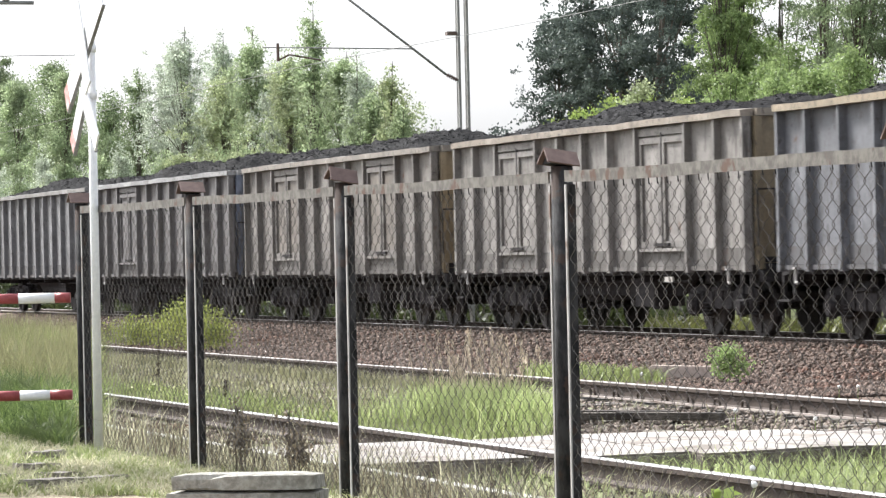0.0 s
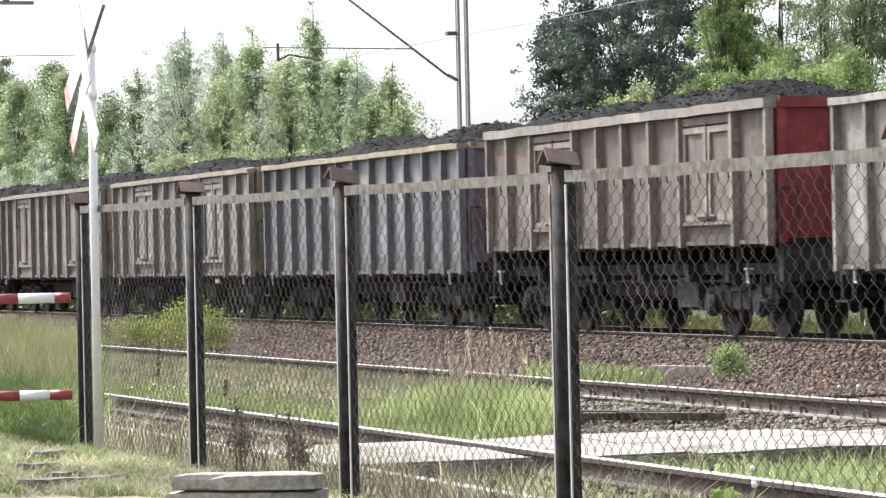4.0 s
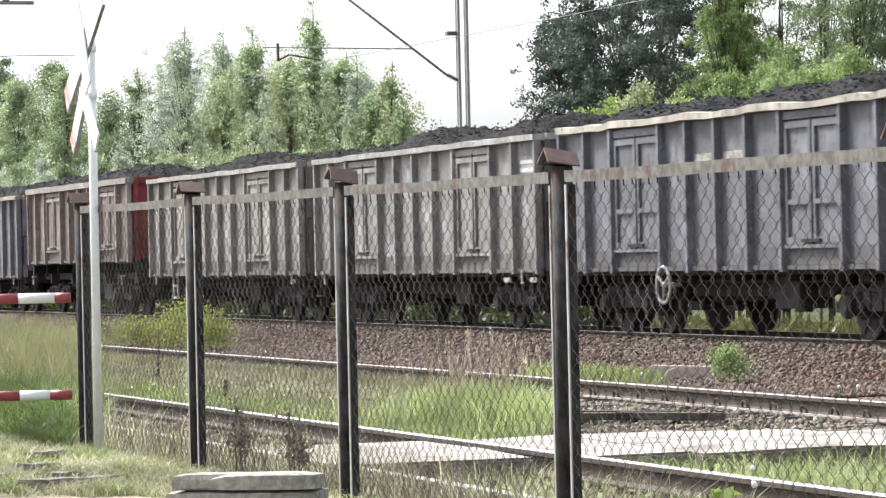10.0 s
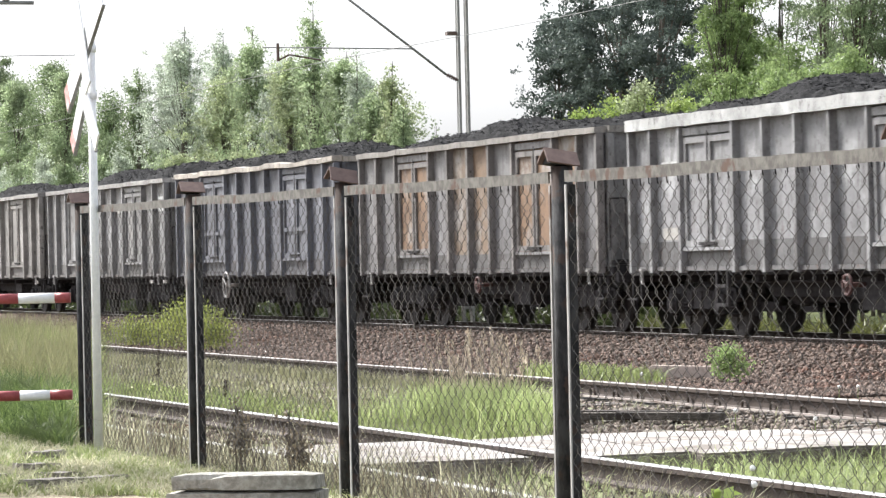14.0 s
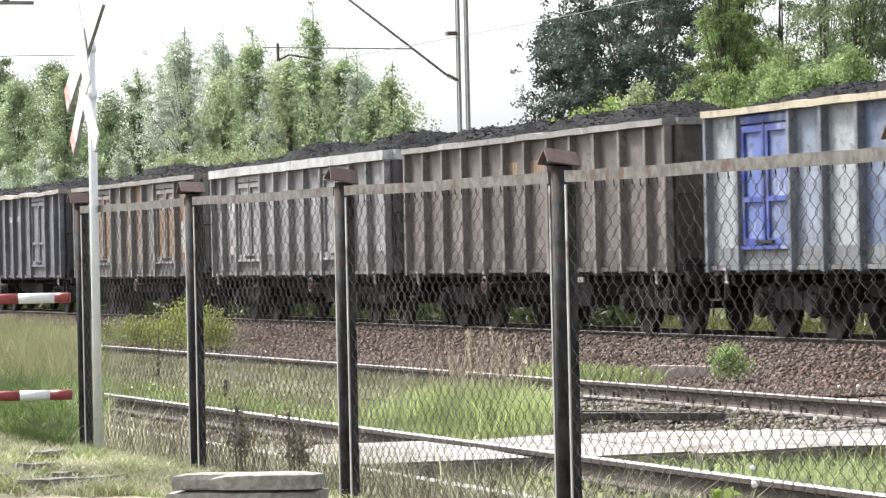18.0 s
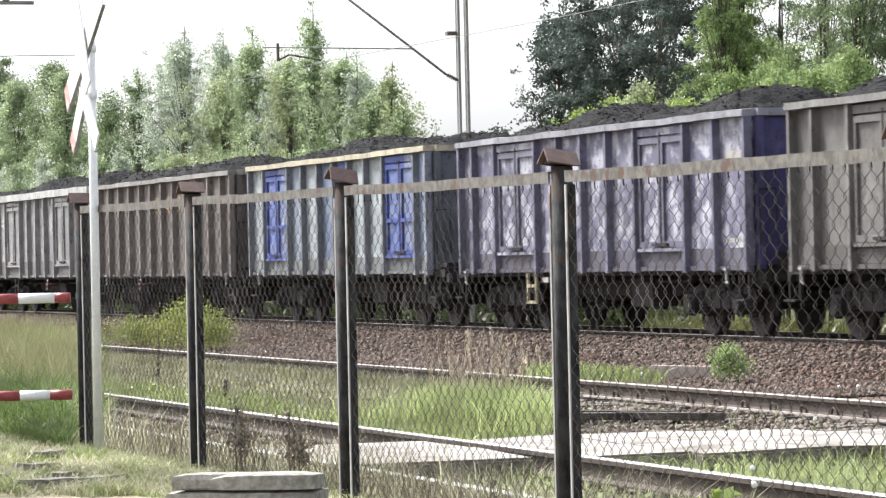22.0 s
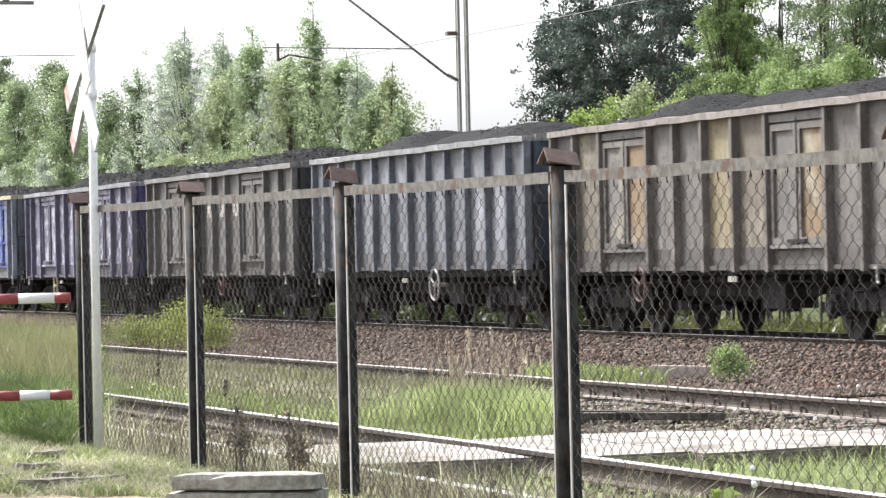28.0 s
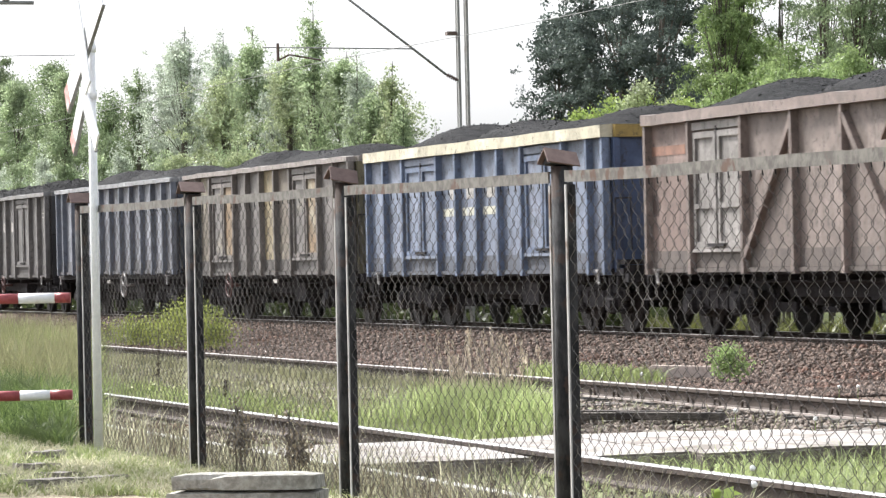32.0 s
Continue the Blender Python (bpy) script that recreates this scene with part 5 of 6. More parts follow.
blades("dry_grass", gx_, gy_, ground_z(gx_, gy_), r.uniform(0.05, 0.17, len(gx_)), r.uniform(0.007, 0.014, len(gx_)), r.uniform(0.4, 1.6, len(gx_)), M["dry_mix"], r, "dry pale grass stalks between the sidings")
# green patch on the ballast beyond the old rail
n = 2600
gx_, gy_ = r.normal(-41.6, 1.5, n), r.normal(15.6, 0.38, n)
keep = (gx_ / gy_ > -2.82) & (gx_ / gy_ < -2.5)
gx_, gy_ = gx_[keep], gy_[keep]
blades("ballast_grass", gx_, gy_, ground_z(gx_, gy_), r.uniform(0.08, 0.26, len(gx_)), r.uniform(0.010, 0.022, len(gx_)), r.uniform(0.3, 1.2, len(gx_)), M["grass"], r, "patch of green grass growing on the ballast")
# grass that hides the foot of the old rail
n = 5200
gx_, gy_ = r.uniform(-62, -33.6, n), r.uniform(11.55, 12.05, n)
blades("rail_grass", gx_, gy_, ground_z(gx_, gy_), r.uniform(0.12, 0.23, n), r.uniform(0.006, 0.013, n), r.uniform(0.3, 1.0, n), M["dry_mix"], r, "dry grass along the foot of the old rail")
# rank weeds beyond the main track
n = 20000
gx_, gy_ = -30 - 95 * r.random(n), r.uniform(24.4, 28.5, n)
keep = np.sin(gx_ * 0.9 + 1) + np.sin(gx_ * 0.37) + r.normal(0, 0.35, n) > -0.6
keep &= gx_ / gy_ > -2.53
gx_, gy_ = gx_[keep], gy_[keep]
blades("rank_weeds", gx_, gy_, ground_z(gx_, gy_), r.uniform(0.15, 0.62, len(gx_)), r.uniform(0.03, 0.07, len(gx_)), r.uniform(0.2, 0.8, len(gx_)), M["rank"], r, "rank yellow-green weeds beyond the main track", "weeds")
# a big tuft with seed heads
n = 8000
gx_, gy_ = r.normal(-27.3, 0.75, n), r.normal(9.45, 0.30, n)
keep = gx_ / gy_ < -2.76
gx_, gy_ = gx_[keep], gy_[keep]
n = len(gx_)
blades("grass_tuft", gx_, gy_, ground_z(gx_, gy_), r.uniform(0.12, 0.50, n), r.uniform(0.005, 0.013, n), r.uniform(0.1, 1.2, n), M["tuft"], r, "tall bright green grass tuft between the sidings")
# bents with feathery seed heads over the tuft
n = 150
gx_, gy_ = r.normal(-28.9, 1.2, n), r.normal(10.1, 0.35, n)
keep = (gx_ / gy_ < -2.79) & (gx_ / gy_ > -3.12)
gx_, gy_ = gx_[keep], gy_[keep]
n = len(gx_)
foot = np.stack([gx_, gy_, ground_z(gx_, gy_)], -1)
tip = foot + np.stack([r.normal(0, 0.10, n), r.normal(0, 0.10, n), r.uniform(0.35, 0.80, n)], -1)
wide = np.stack([np.full(n, 0.0015), np.full(n, 0.003), np.zeros(n)], -1)
co, fc = [np.stack([foot - wide, foot + wide, tip + wide * 0.6, tip - wide * 0.6], 1).reshape(-1, 3)], [np.arange(4 * n).reshape(-1, 4)]
for k in range(7):
    c = tip - np.array([0, 0, 0.022 * k]) + r.normal(0, 0.008, (n, 3))
    d, e = r.normal(0, 1, (n, 3)) * 0.007 + np.array([0, 0, 0.020]), r.normal(0, 1, (n, 3)) * 0.006
    fc.append(4 * n * (k + 1) + np.arange(4 * n).reshape(-1, 4))
    co.append(np.stack([c - d, c + e, c + d, c - e], 1).reshape(-1, 3))
tagged(new("seed_stalks", bulk_mesh("seed_stalks", np.concatenate(co), np.concatenate(fc), M["seed"])), "straw-pink feathery seed stalks above the tuft", "grass", kind="stuff")
# weeds along the near siding
n = 36000
gx_, gy_ = r.uniform(-20.9, -11.5, n), r.uniform(5.2, 10.6, n)
keep = (np.abs(gy_ - 6.04) > 0.1) & (np.abs(gy_ - 7.54) > 0.1) & (np.sin(gx_ * 2.1) * np.sin(gy_ * 1.7 + 0.8) + (gy_ - 7.2) * 0.5 + r.normal(0, 0.4, n) > 0.0)
gx_, gy_ = gx_[keep], gy_[keep]
blades("siding_weeds", gx_, gy_, ground_z(gx_, gy_), 0.03 + 0.24 * r.random(len(gx_)) ** 1.8 * np.where(gy_ > 7.6, 1.0, 0.7), r.uniform(0.003, 0.008, len(gx_)), r.uniform(0.3, 1.4, len(gx_)), M["tuft"], r, "low green weeds round the siding rails")
n = 5000
gx_, gy_ = r.uniform(-26, -11.5, n), r.uniform(4.75, 6.0, n)
blades("fence_foot_grass", gx_, gy_, ground_z(gx_, gy_), r.uniform(0.10, 0.42, n), r.uniform(0.003, 0.007, n), r.uniform(0.2, 0.8, n), M["straw"], r, "dry tangled grass along the foot of the fence")
# dry mown grass on the bank: matted tufts with dark hollows between them
def tufts(count, per, ylo, yhi, klo, khi, r, wide):
    """Places of blades gathered in tufts, and each tuft's own height."""
    cy = r.uniform(ylo, yhi, count)
    cx = cy * r.uniform(klo, khi, count)
    own = r.uniform(0.35, 1.25, count)
    w = r.integers(0, count, count * per)
    return cx[w] + r.normal(0, wide * 2.2, len(w)), cy[w] + r.normal(0, wide, len(w)), own[w]


for name, label, count, per, wide, hgt, width, lean, mat in (
        ("mown_grass", "dry mown grass lying in matted tufts on the bank", 640, 56, 0.045, (0.02, 0.10), (0.0028, 0.006), (0.5, 2.8), "straw"),
        ("bank_grass", "green grass shoots on the mown bank", 380, 44, 0.05, (0.02, 0.10), (0.003, 0.007), (0.3, 1.6), "grass"),
        ("bank_weeds", "low mossy weeds among the mown grass", 300, 34, 0.045, (0.015, 0.06), (0.006, 0.014), (0.4, 1.6), "moss")):
    gx_, gy_, own = tufts(count, per, 3.15, 4.95, -5.45, -3.3, r, wide)
    keep = ((gy_ > 3.62) | (gx_ < -15.4)) & (gy_ < 5.3) & ~((np.abs(gx_ + 13.9) < 0.5) & (gy_ < 4.1))
    for tx, ty, ta, ln, wd in TIMBERS:
        ca, sa = math.cos(radians(ta)), math.sin(radians(ta))
        keep &= ~((np.abs((gx_ - tx) * ca + (gy_ - ty) * sa) < ln) & (np.abs((gy_ - ty) * ca - (gx_ - tx) * sa) < wd + 0.07))
    gx_, gy_, own = gx_[keep], gy_[keep], own[keep]
    n = len(gx_)
    blades(name, gx_, gy_, ground_z(gx_, gy_) - 0.008, r.uniform(*hgt, n) * own, r.uniform(*width, n), r.uniform(*lean, n), M[mat], r, label)
# tall dead stems and stray bents along the fence
n = 900
gy_ = r.normal(4.72, 0.10, n)
gx_ = r.uniform(-20.2, -11.0, n)
blades("dead_stems", gx_, gy_, ground_z(gx_, gy_), r.uniform(0.10, 0.38, n), r.uniform(0.002, 0.005, n), r.uniform(0.1, 1.4, n), M["dry_weed"], r, "thin dead stems tangled in the fence mesh")


def leaf_cloud(r, centres, spread, count, size, droop=0.0):
    """Leaves scattered round clump centres: corner points of small diamonds."""
    which = r.integers(0, len(centres), count)
    c = centres[which] + r.normal(0, 1, (count, 3)) * spread
    d = r.normal(0, 1, (count, 3))
    d[:, 2] -= droop
    d /= np.linalg.norm(d, axis=1)[:, None]
    e = np.cross(d, r.normal(0, 1, (count, 3)))
    e /= np.linalg.norm(e, axis=1)[:, None]
    s = (size * r.uniform(0.6, 1.3, count))[:, None]
    return np.stack([c - d * s, c + e * s * 0.55, c + d * s, c - e * s * 0.55], 1).reshape(-1, 3), np.arange(count * 4).reshape(-1, 4)


def tree(name, label, x, y, top, bottom, radius, leaf, r, leaves, size, shape="cone", clumps=60, spread=0.28, droop=0.3, stems=1, group="trees beyond the railway"):
    """A tapered trunk with limbs, and a crown of leaf clumps with gaps."""
    base = float(ground_z(x, y))
    t = thing(name, label, name, group, m=pose(x, y, base))
    H = top - base
    lo = max(0.5, bottom - base - 0.3) if shape != "bush" else 0.15 if H < 3 else 1.7
    if shape == "cone" and "shrub" in name:
        lo = 2.2
    k = r.random(clumps)
    if shape == "cone":
        hgt = lo + (H - lo) * k ** 0.85
        rad = radius * np.clip(1.15 - 0.95 * ((hgt - lo) / (H - lo)) ** 1.3, 0.12, 1)
    elif shape == "round":
        hgt = lo + (H - lo) * k
        rad = radius * np.sqrt(np.clip(1 - (2 * (hgt - lo) / (H - lo) - 0.95) ** 2, 0.08, 1))
    elif shape == "tiers":
        hgt = lo + (H - lo) * k
        rad = radius * np.sqrt(np.clip(1 - (2 * (hgt - lo) / (H - lo) - 0.85) ** 2, 0.12, 1))
    else:
        hgt = lo + (H - lo) * k ** 0.9
        rad = radius * np.sqrt(np.clip(1 - ((hgt - lo) / (H - lo)) ** 2, 0.1, 1)) * r.uniform(0.6, 1.25, clumps)
    a, q = r.uniform(0, 2 * np.pi, clumps), np.sqrt(r.uniform(0.15, 1, clumps))
    c = np.stack([np.cos(a) * rad * q, np.sin(a) * rad * q, hgt - spread * 0.5], -1)
    if shape == "cone":
        # steep feathery shoots that leave the stem and thin out to points, with gaps between them
        along = r.random((clumps, 14)) ** 0.8
        h0 = lo + (H - lo) * 0.86 * k[:, None] - 0.4
        out = radius * (1.20 - 1.05 * k[:, None]) * (0.30 + 0.95 * r.random((clumps, 1)))
        reach = np.minimum(0.35 + out * (1.0 + 1.3 * r.random((clumps, 1))), (H - h0) * 0.85)
        c = np.stack([np.cos(a)[:, None] * out * along ** 0.7, np.sin(a)[:, None] * out * along ** 0.7, h0 + reach * along], -1)
        c = (c + r.normal(0, 1, c.shape) * 0.22 * (1.05 - 0.8 * along[..., None])).reshape(-1, 3)
        c = c[r.random(len(c)) < np.repeat(r.uniform(0.15, 1.0, clumps), 14)]
        u = r.random(14)
        tip = np.stack([0.28 * u * r.normal(0, 1, 14), 0.28 * u * r.normal(0, 1, 14), H - 2.0 * u], -1)
        c = np.concatenate([c, tip])
    if shape == "spray":
        # boughs that leave the stem upwards and hang over at their ends
        along = r.random((clumps, 10)) ** 0.8
        h0 = lo + (H - lo) * 0.88 * k[:, None]
        out = radius * (0.45 + 0.75 * r.random((clumps, 1))) * (1.25 - 0.6 * k[:, None])
        side = out * 0.10 * r.normal(0, 1, (clumps, 1)) * along ** 2
        c = np.stack([np.cos(a)[:, None] * out * along - np.sin(a)[:, None] * side, np.sin(a)[:, None] * out * along + np.cos(a)[:, None] * side,
                      h0 + out * (0.55 * along - 0.75 * along ** 2.2) + 0.05 * r.normal(0, 1, (clumps, 1))], -1).reshape(-1, 3)
    if shape == "tiers":
        # leafy shelves, each a flat-bottomed lobe of its own size
        lump = r.uniform(0.35, 1.35, (clumps, 1))
        w = r.normal(0, 1, (clumps, 12, 3)) * np.array([0.30, 0.30, 0.13]) * lump[:, :, None]
        w[:, :, 2] -= 0.25 * np.hypot(w[:, :, 0], w[:, :, 1])
        q = q ** 0.8 * (0.86 + 0.25 * np.sin(3 * a + 1.3 * hgt))
        c = (np.stack([np.cos(a) * rad * q, np.sin(a) * rad * q, hgt - 0.1], -1)[:, None, :] + w).reshape(-1, 3)
    step = {"cone": 17, "spray": 17 if leaves > 3000 else 60, "tiers": 60}.get(shape, 2)
    bm = bmesh.new()
    for s in range(stems):
        off = Vector((0.25 * s * math.cos(2.1 * s), 0.25 * s * math.sin(2.1 * s), 0))
        w = (0.0052 if shape == "spray" else 0.016) * H / (1 + 0.3 * (stems - 1))
        pts = [off + Vector((0.05 * H * 0.2 * math.sin(1.7 * j + s + x), 0.05 * H * 0.2 * math.cos(1.3 * j + s), H * 0.985 * j / 5)) for j in range(6)]
        pts[0] = off.copy()
        for j in range(5):
            tube(bm, pts[j], pts[j + 1], w * (1 - j / 5.4), w * (1 - (j + 1) / 5.4), sides=8, caps=j == 0)
    part("trunk", bm, M["bark"], t)
    bm = bmesh.new()
    for j in range(0, len(c), step):
        z = max(0.2, float(c[j, 2]) * 0.72)
        s = Vector((0.05 * H * 0.2 * math.sin(1.7 * 5 * z / (H * 0.92) + x), 0.0, z))
        tube(bm, s, Vector(c[j]), (0.010 if shape in ("bush", "tiers") else 0.004) * H * (1.05 - z / H), 0.006, sides=5, caps=False)
    limb = part("limb", bm, M["bark"], t)
    tagged(limb, kind="stuff")
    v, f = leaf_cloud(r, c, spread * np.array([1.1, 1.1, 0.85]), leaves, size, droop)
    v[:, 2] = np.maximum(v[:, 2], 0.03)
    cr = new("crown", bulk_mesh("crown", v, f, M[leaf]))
    cr.parent = t
    tagged(cr, kind="stuff")
    return t


r = np.random.default_rng(77)
OAK = "broad green oak crown beyond the railway"
for x, y, top, bottom, rad, leaf, cnt in (
        (-201.0, 40.0, 13.4, 5.0, 1.35, "leaf_mid", 15000), (-196.6, 40.0, 11.6, 5.0, 1.3, "leaf_fresh", 14000), (-191.5, 41.0, 9.6, 5.0, 1.3, "leaf_fresh", 11000),
        (-186.8, 40.0, 12.3, 6.2, 1.0, "leaf_mid", 11000), (-183.6, 40.0, 11.6, 5.5, 0.85, "leaf_fresh", 9000), (-173.6, 40.0, 10.0, 7.6, 0.45, "leaf_mid", 2600), (-179.5, 41.0, 8.8, 5.0, 1.1, "leaf_mid", 9000), (-172.0, 40.0, 7.9, 5.0, 0.8, "leaf_mid", 6000)):
    tree("oak_tree", OAK, x, y, top, bottom, rad * 1.25, leaf, r, int(cnt * 1.4), 0.070, "tiers", 66, 0.20)
BIRCH = (
    (-142.4, 34.0, 9.4, 0.95, "leaf_mid"), (-138.9, 34.4, 9.8, 1.15, "leaf_silver"), (-134.7, 34.0, 10.7, 1.45, "leaf_silver"), (-132.0, 34.8, 10.2, 1.05, "leaf_silver"), (-128.8, 34.0, 8.6, 1.25, "leaf_olive"),
    (-125.5, 34.2, 9.9, 1.30, "leaf_fresh"), (-122.5, 34.6, 8.9, 1.10, "leaf_silver"), (-119.6, 34.0, 8.7, 1.25, "leaf_olive"), (-116.7, 34.0, 10.2, 1.00, "leaf_fresh"), (-114.3, 34.4, 8.4, 1.20, "leaf_fresh"),
    (-111.7, 34.0, 8.1, 0.45, "leaf_silver"), (-110.5, 34.2, 6.8, 1.00, "leaf_fresh"), (-107.9, 34.0, 7.7, 0.50, "leaf_olive"), (-106.8, 34.0, 6.1, 0.40, "leaf_fresh"), (-103.4, 34.0, 5.4, 0.10, "leaf_mid"),
    (-145.2, 35.5, 7.0, 0.90, "leaf_fresh"), (-141.0, 36.5, 8.0, 1.1, "leaf_fresh"), (-136.6, 36.5, 8.9, 1.2, "leaf_silver"), (-130.0, 36.5, 8.6, 1.2, "leaf_fresh"), (-123.6, 36.0, 8.2, 1.2, "leaf_fresh"), (-117.8, 36.0, 8.2, 1.2, "leaf_silver"), (-112.6, 35.5, 6.8, 1.0, "leaf_olive"))
for x, y, top, rad, leaf in BIRCH:
    lab = {"leaf_silver": "silvery green young birch with loose pointed crown", "leaf_olive": "yellowish green young birch with loose crown", "leaf_fresh": "fresh green young birch with pointed crown", "leaf_mid": "darker green young birch with thin crown"}[leaf]
    tree("birch_tree", lab, x, y, top, 3.6 + 0.01 * (-x - 100), rad * 1.35, leaf, r, int(10500 * rad + 400), 0.050, "cone", int(58 * rad + 10), 0.085)
for x, y, top, rad in ((-168.0, 33.0, 5.9, 1.0), (-163.5, 32.6, 6.3, 1.1), (-158.5, 32.4, 5.9, 1.0)):
    tree("shrub", "pale silvery willow shrub behind the coal train", x, y, top, 1.0, rad, "leaf_silver", r, 9000, 0.045, "spray", 60, 0.13, group="shrubs beyond the railway")
# undergrowth at the feet of the birches, each bush of its own height and spread
for i in range(20):
    x = -110.5 - 3.5 * i - r.uniform(0, 2.5)
    y = 29.5 + 0.05 * i + r.uniform(0, 1.6)
    top = 4.4 + 0.024 * (-x - 98) + r.uniform(-0.3, 0.9)
    leaf = ("leaf_silver", "leaf_fresh", "leaf_olive", "leaf_silver", "leaf_mid")[int(r.integers(0, 5))]
    tree("shrub", "loose green shrub at the foot of the birches", x, y, top, 1.0, r.uniform(0.6, 1.0), leaf, r, 8600, 0.044, "cone" if i % 3 else "spray", 56, 0.12, group="shrubs beyond the railway")
# low bramble thicket added along the wood's edge, shade put into its leaf colour
n = 26000
px_, py_ = r.uniform(-185, -60, n), r.normal(29.6, 0.9, n)
keep = px_ / py_ < -2.45
px_, py_ = px_[keep], py_[keep]
hump = 0.75 + 0.35 * np.sin(px_ * 0.8) + 0.25 * np.sin(px_ * 2.3 + py_)
cen = np.stack([px_, py_, ground_z(px_, py_) + hump.clip(0.25, 1.6) * r.random(len(px_)) ** 0.8], -1)
v, f = leaf_cloud(r, cen, 0.05, len(cen) * 2, 0.12, 0.2)
tagged(new("bramble_thicket", bulk_mesh("bramble_thicket", v, f, M["bramble"])), "dark green bramble thicket under the trees", "undergrowth", kind="stuff")
MAPLE = "large dark-leaved maple standing beyond the railway"
for x, y, top, bottom, rad, cnt, cl, lab in (
        (-97.6, 38.0, 12.4, 4.6, 2.45, 17000, 110, MAPLE), (-103.2, 38.0, 8.6, 4.9, 1.15, 6000, 44, "dark-leaved maple with low drooping boughs"), (-101.6, 38.5, 11.0, 6.2, 1.3, 6000, 44, "dark-leaved maple with an airy crown"),
        (-93.4, 37.5, 11.0, 4.9, 1.75, 8200, 54, "dark-leaved maple beside the locust trees"), (-114.2, 40.0, 5.7, 4.6, 0.4, 800, 12, "small far dark tree low over the wagons")):
    tree("maple_tree", lab, x, y, top, bottom, rad, "leaf_dark", r, int(cnt * 2.6), 0.058, "tiers", int(cl * 1.25), 0.085, 0.5)
for x, y, top, bottom, rad in ((-78.3, 33.0, 9.6, 4.4, 0.95), (-80.6, 34.5, 9.4, 4.6, 0.85), (-76.9, 33.5, 6.4, 4.2, 0.75), (-79.0, 33.6, 7.4, 4.4, 0.9)):
    tree("locust_tree", "light green locust tree with hanging feathery boughs", x, y, top, bottom, rad, "leaf_locust", r, 22000 if rad > 0.8 else 8000, 0.036, "spray", 84 if rad > 0.8 else 34, 0.075, 1.0)
for x, y, top, bottom, rad, cnt in ((-77.0, 34.0, 10.6, 5.6, 0.8, 1900), (-74.6, 34.0, 10.8, 5.6, 0.8, 2400), (-72.9, 34.0, 9.6, 4.4, 1.1, 9000), (-72.3, 35.0, 10.2, 5.2, 1.0, 7000), (-75.2, 35.5, 9.6, 5.6, 0.8, 2600), (-78.4, 35.8, 10.0, 5.0, 0.9, 4200), (-76.6, 36.0, 9.4, 4.8, 0.9, 3600)):
    tree("locust_tree", "tall thin-crowned locust tree with a bare slender stem", x, y, top, bottom, rad, "leaf_mid", r, int(cnt * 1.8), 0.038, "spray", max(12, cnt // 110), 0.09, 0.9)
for x, y, top, rad, leaf in ((-78.3, 30.0, 5.5, 0.62, "leaf_lime"), (-75.9, 30.0, 5.6, 0.66, "leaf_olive"), (-82.0, 30.0, 4.9, 0.50, "leaf_lime"), (-80.2, 30.0, 5.2, 0.62, "leaf_lime"), (-74.2, 30.0, 5.4, 0.62, "leaf_olive"), (-77.0, 30.4, 5.4, 0.60, "leaf_lime"), (-72.8, 29.8, 5.2, 0.6, "leaf_lime")):
    tree("shrub", "bright yellow-green shrub behind the railway", x, y, top, 1.0, rad, leaf, r, 7000, 0.042, "spray", 44, 0.11, group="shrubs beyond the railway")
for x, y, top, rad in ((-75.6, 32.0, 6.0, 0.8), (-73.6, 32.0, 6.0, 0.8), (-71.8, 31.5, 6.1, 0.8), (-69.6, 31.0, 6.3, 0.8), (-70.8, 29.5, 4.9, 0.75), (-68.2, 30.0, 5.5, 0.7), (-66.1, 29.0, 5.2, 0.75), (-61.9, 28.0, 5.2, 0.7), (-64.2, 29.6, 5.6, 0.75), (-62.6, 29.2, 5.6, 0.7), (-58.5, 28.3, 4.6, 0.8)):
    tree("shrub", "loose green locust shrub behind the railway", x, y, top, 1.0, rad, "leaf_locust", r, 8000, 0.040, "spray", 60, 0.10, group="shrubs beyond the railway")
for x, y, top, rad in ((-62.3, 15.75, 0.55, 0.55), (-63.6, 15.9, 0.40, 0.6), (-66.0, 15.9, 0.16, 0.65), (-68.6, 16.0, 0.10, 0.7), (-61.0, 15.8, 0.32, 0.45)):
    tree("shrub", "yellow-green broom shrub beside the ballast", x, y, top, 0.0, rad, "leaf_broom", r, 1700, 0.030, "bush", 40, 0.13, group="shrubs beside the track")
tree("shrub", "small green weed bush on the ballast", -38.55, 16.25, 0.10, -0.3, 0.21, "leaf_locust", r, 900, 0.026, "bush", 26, 0.06, group="shrubs beside the track")
for x, y, top, rad in ((-17.42, 4.63, 0.50, 0.045), (-17.36, 4.66, 0.38, 0.04), (-17.50, 4.68, 0.44, 0.03), (-17.30, 4.62, 0.33, 0.03), (-16.42, 4.63, 0.52, 0.04), (-16.35, 4.66, 0.40, 0.035), (-16.48, 4.67, 0.42, 0.03), (-16.28, 4.64, 0.34, 0.03)):
    tree("weed", "withered brown weed leaning at the fence foot", x, y, top, 0.2, rad, "dry_weed", r, 95, 0.013, "bush", 20, 0.026, group="weeds at the fence")
tree("weed", "young leafy plant with broad yellow-green leaves", -11.95, 4.95, 0.36, 0.2, 0.13, "leaf_lime", r, 34, 0.04, "bush", 12, 0.03, group="weeds at the fence")
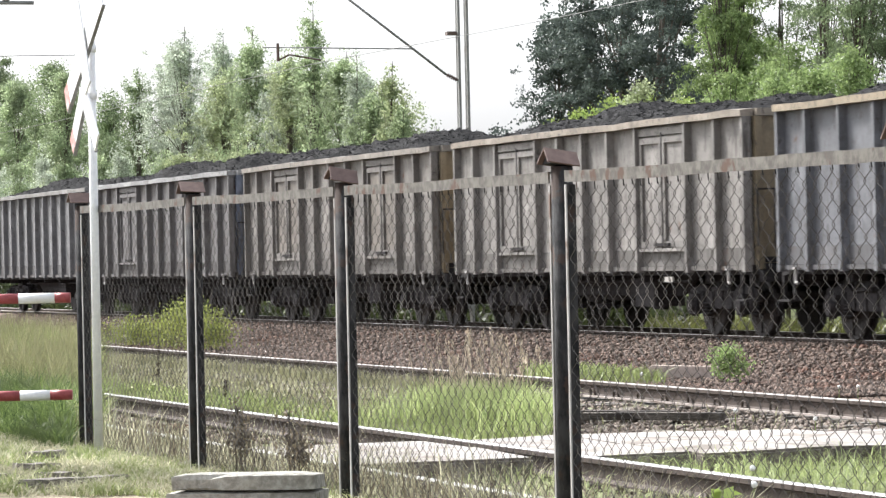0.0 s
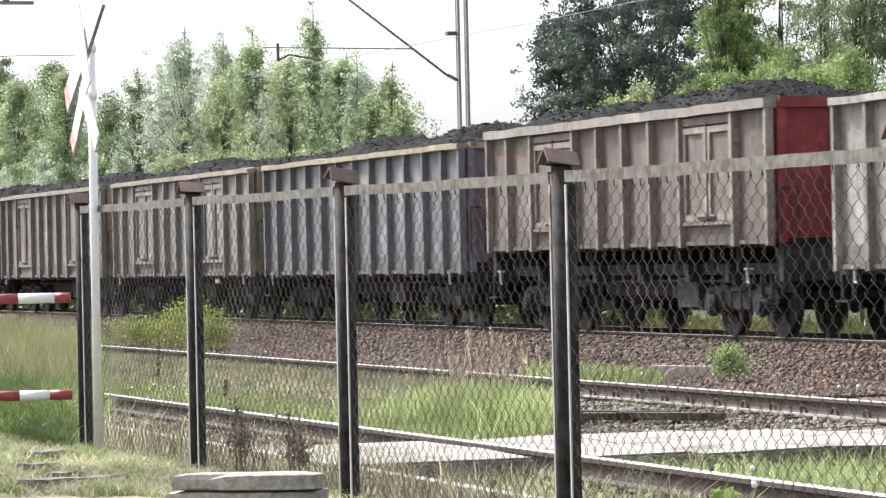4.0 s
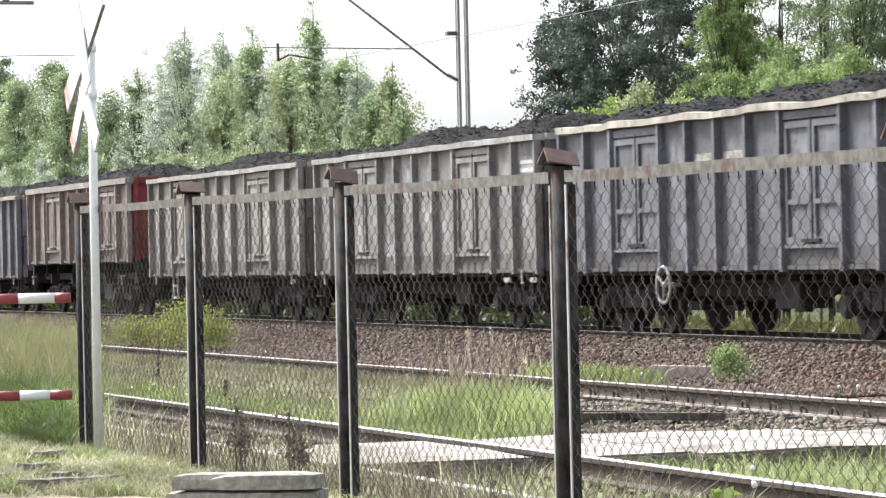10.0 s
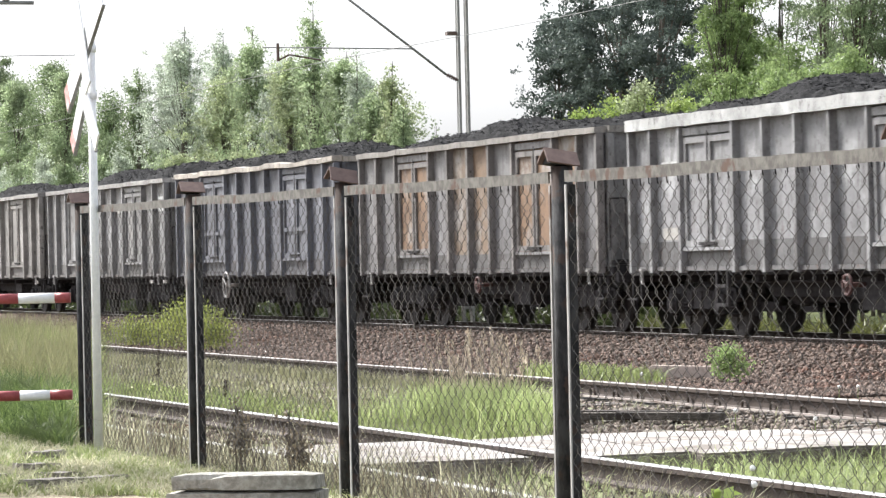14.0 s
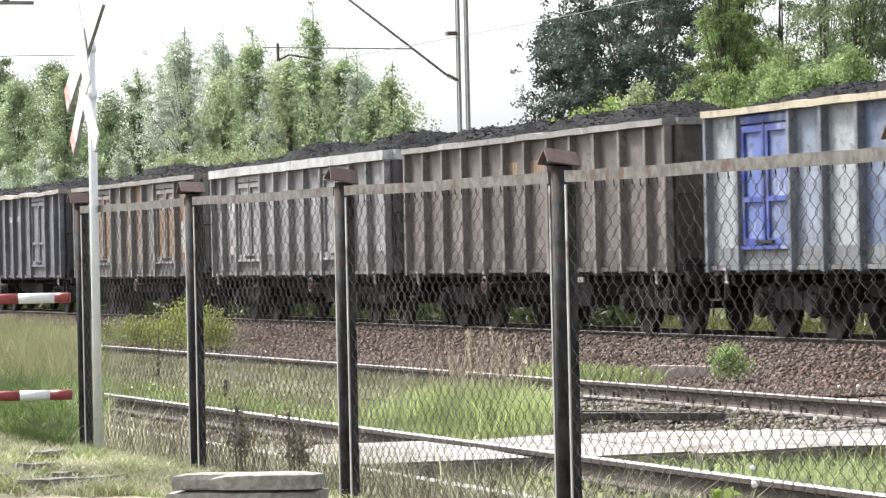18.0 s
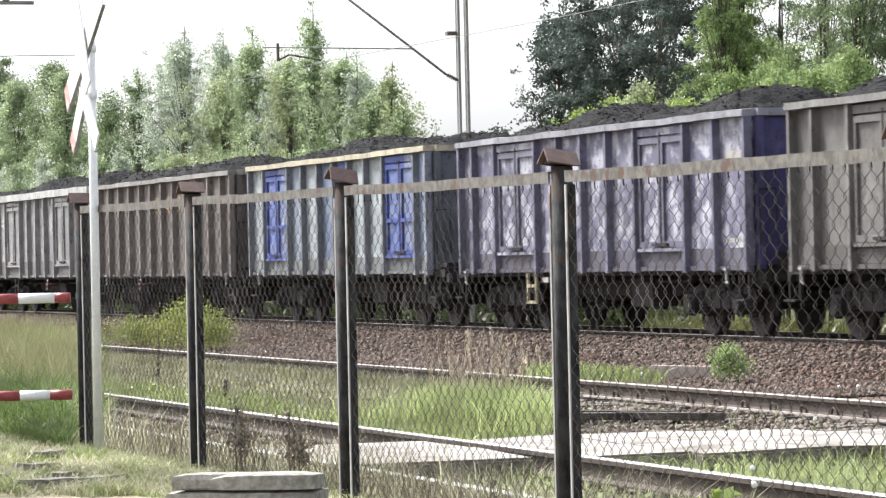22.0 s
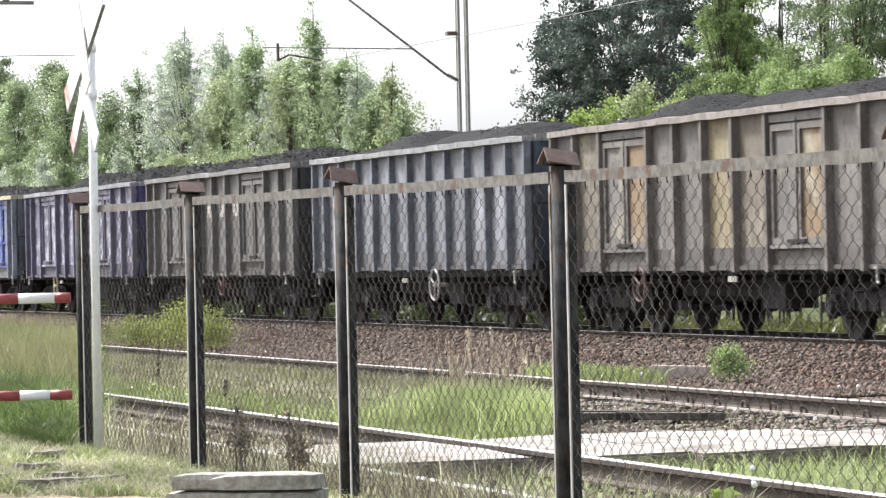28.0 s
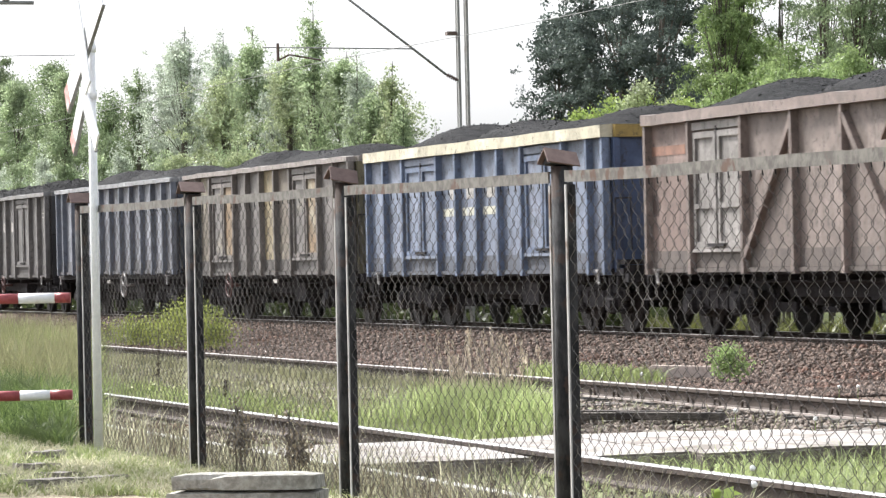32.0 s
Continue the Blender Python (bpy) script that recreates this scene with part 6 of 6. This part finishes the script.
# low broad-leaved weeds on the soil beside the slabs, and pale flowers in the meadow
for name, label, cat, count, x0, x1, y0, y1, hgt, size, mat in (
        ("soil_weeds", "low yellow-green weeds beside the concrete path", "weeds", 5200, -20.75, -17.6, 7.75, 9.9, 0.09, 0.017, "leaf_olive"),
        ("soil_weeds", "low yellow-green weeds between the siding rails", "weeds", 3600, -20.7, -17.2, 6.15, 7.40, 0.06, 0.015, "leaf_olive"),
        ("meadow_flowers", "small pale yellow flowers in the short grass", "flowers", 340, -36.5, -31.0, 8.2, 9.9, 0.22, 0.015, "flower")):
    px_, py_ = r.uniform(x0, x1, count), r.uniform(y0, y1, count)
    keep = np.sin(px_ * 3.1 + 0.6) * np.sin(py_ * 4.3) + r.normal(0, 0.4, count) > 0.0
    px_, py_ = px_[keep], py_[keep]
    c = np.stack([px_, py_, ground_z(px_, py_) + hgt * r.random(len(px_)) ** 1.5], -1)
    v, f = leaf_cloud(r, c, 0.006, len(c), size)
    tagged(new(name, bulk_mesh(name, v, f, M[mat])), label, cat, kind="stuff")
# dried dock stalks standing between the rails
for x, y, h in ((-36.0, 8.75, 0.74), (-33.8, 8.89, 0.27), (-38.6, 8.55, 0.30)):
    g = float(ground_z(x, y))
    dk = thing("dock_plant", "dried dark brown dock stalk between the rails", "plant", "dried docks", m=pose(x, y, g))
    bm = bmesh.new()
    tube(bm, (0, 0, 0), (0.015, 0.01, h), 0.006, 0.003, sides=6)
    part("stalk", bm, M["bark"], dk)
    u = r.random(60)
    c = np.stack([0.015 * u + r.normal(0, 0.010, 60), r.normal(0, 0.010, 60), h * (0.35 + 0.65 * u)], -1)
    v, f = leaf_cloud(r, c, 0.004, 150, 0.012)
    sd = new("seed_spike", bulk_mesh("seed_spike", v, f, M["dock"]))
    sd.parent = dk
    tagged(sd, kind="stuff")
# dandelion clocks
for x, y, z in ((-24.7, 10.45, 0.0), (-23.2, 10.43, 0.0), (-18.07, 7.74, 0.0), (-30.8, 14.1, -0.1), (-30.7, 14.25, -0.1), (-35.9, 14.1, -0.1), (-16.1, 6.9, 0.05)):
    g = float(ground_z(x, y))
    d = thing("dandelion", "white dandelion seed head on a thin stalk", "flower", "dandelions", m=pose(x, y, g))
    bm = bmesh.new()
    tube(bm, (0, 0, 0), (0.01, 0, z - g), 0.004, sides=5)
    part("stalk", bm, M["grass"], d)
    bm = bmesh.new()
    bmesh.ops.create_icosphere(bm, subdivisions=2, radius=0.019)
    for v in bm.verts:
        v.co *= random.uniform(0.8, 1.1)
        v.co += Vector((0.01, 0, z - g + 0.02))
    part("seed_head", bm, M["dandelion"], d)


# ---- what moves ----
def motions():
    """The train rolls along its track; its wheels turn."""
    for ob, x, z in TRAIN:
        walk(ob, [(t, pose(x - travel(t), TRACK_Y, z)) for t in np.linspace(0, 32, 33)])
    times = [i / 10 for i in range(321)]
    turns = [-math.degrees((travel(t) - travel(0)) / 0.46) for t in times]
    for w, x in WHEELS:
        walk(w, [(t, pose(x, 0, 0.46, 0, a, 0)) for t, a in zip(times, turns)])


motions()
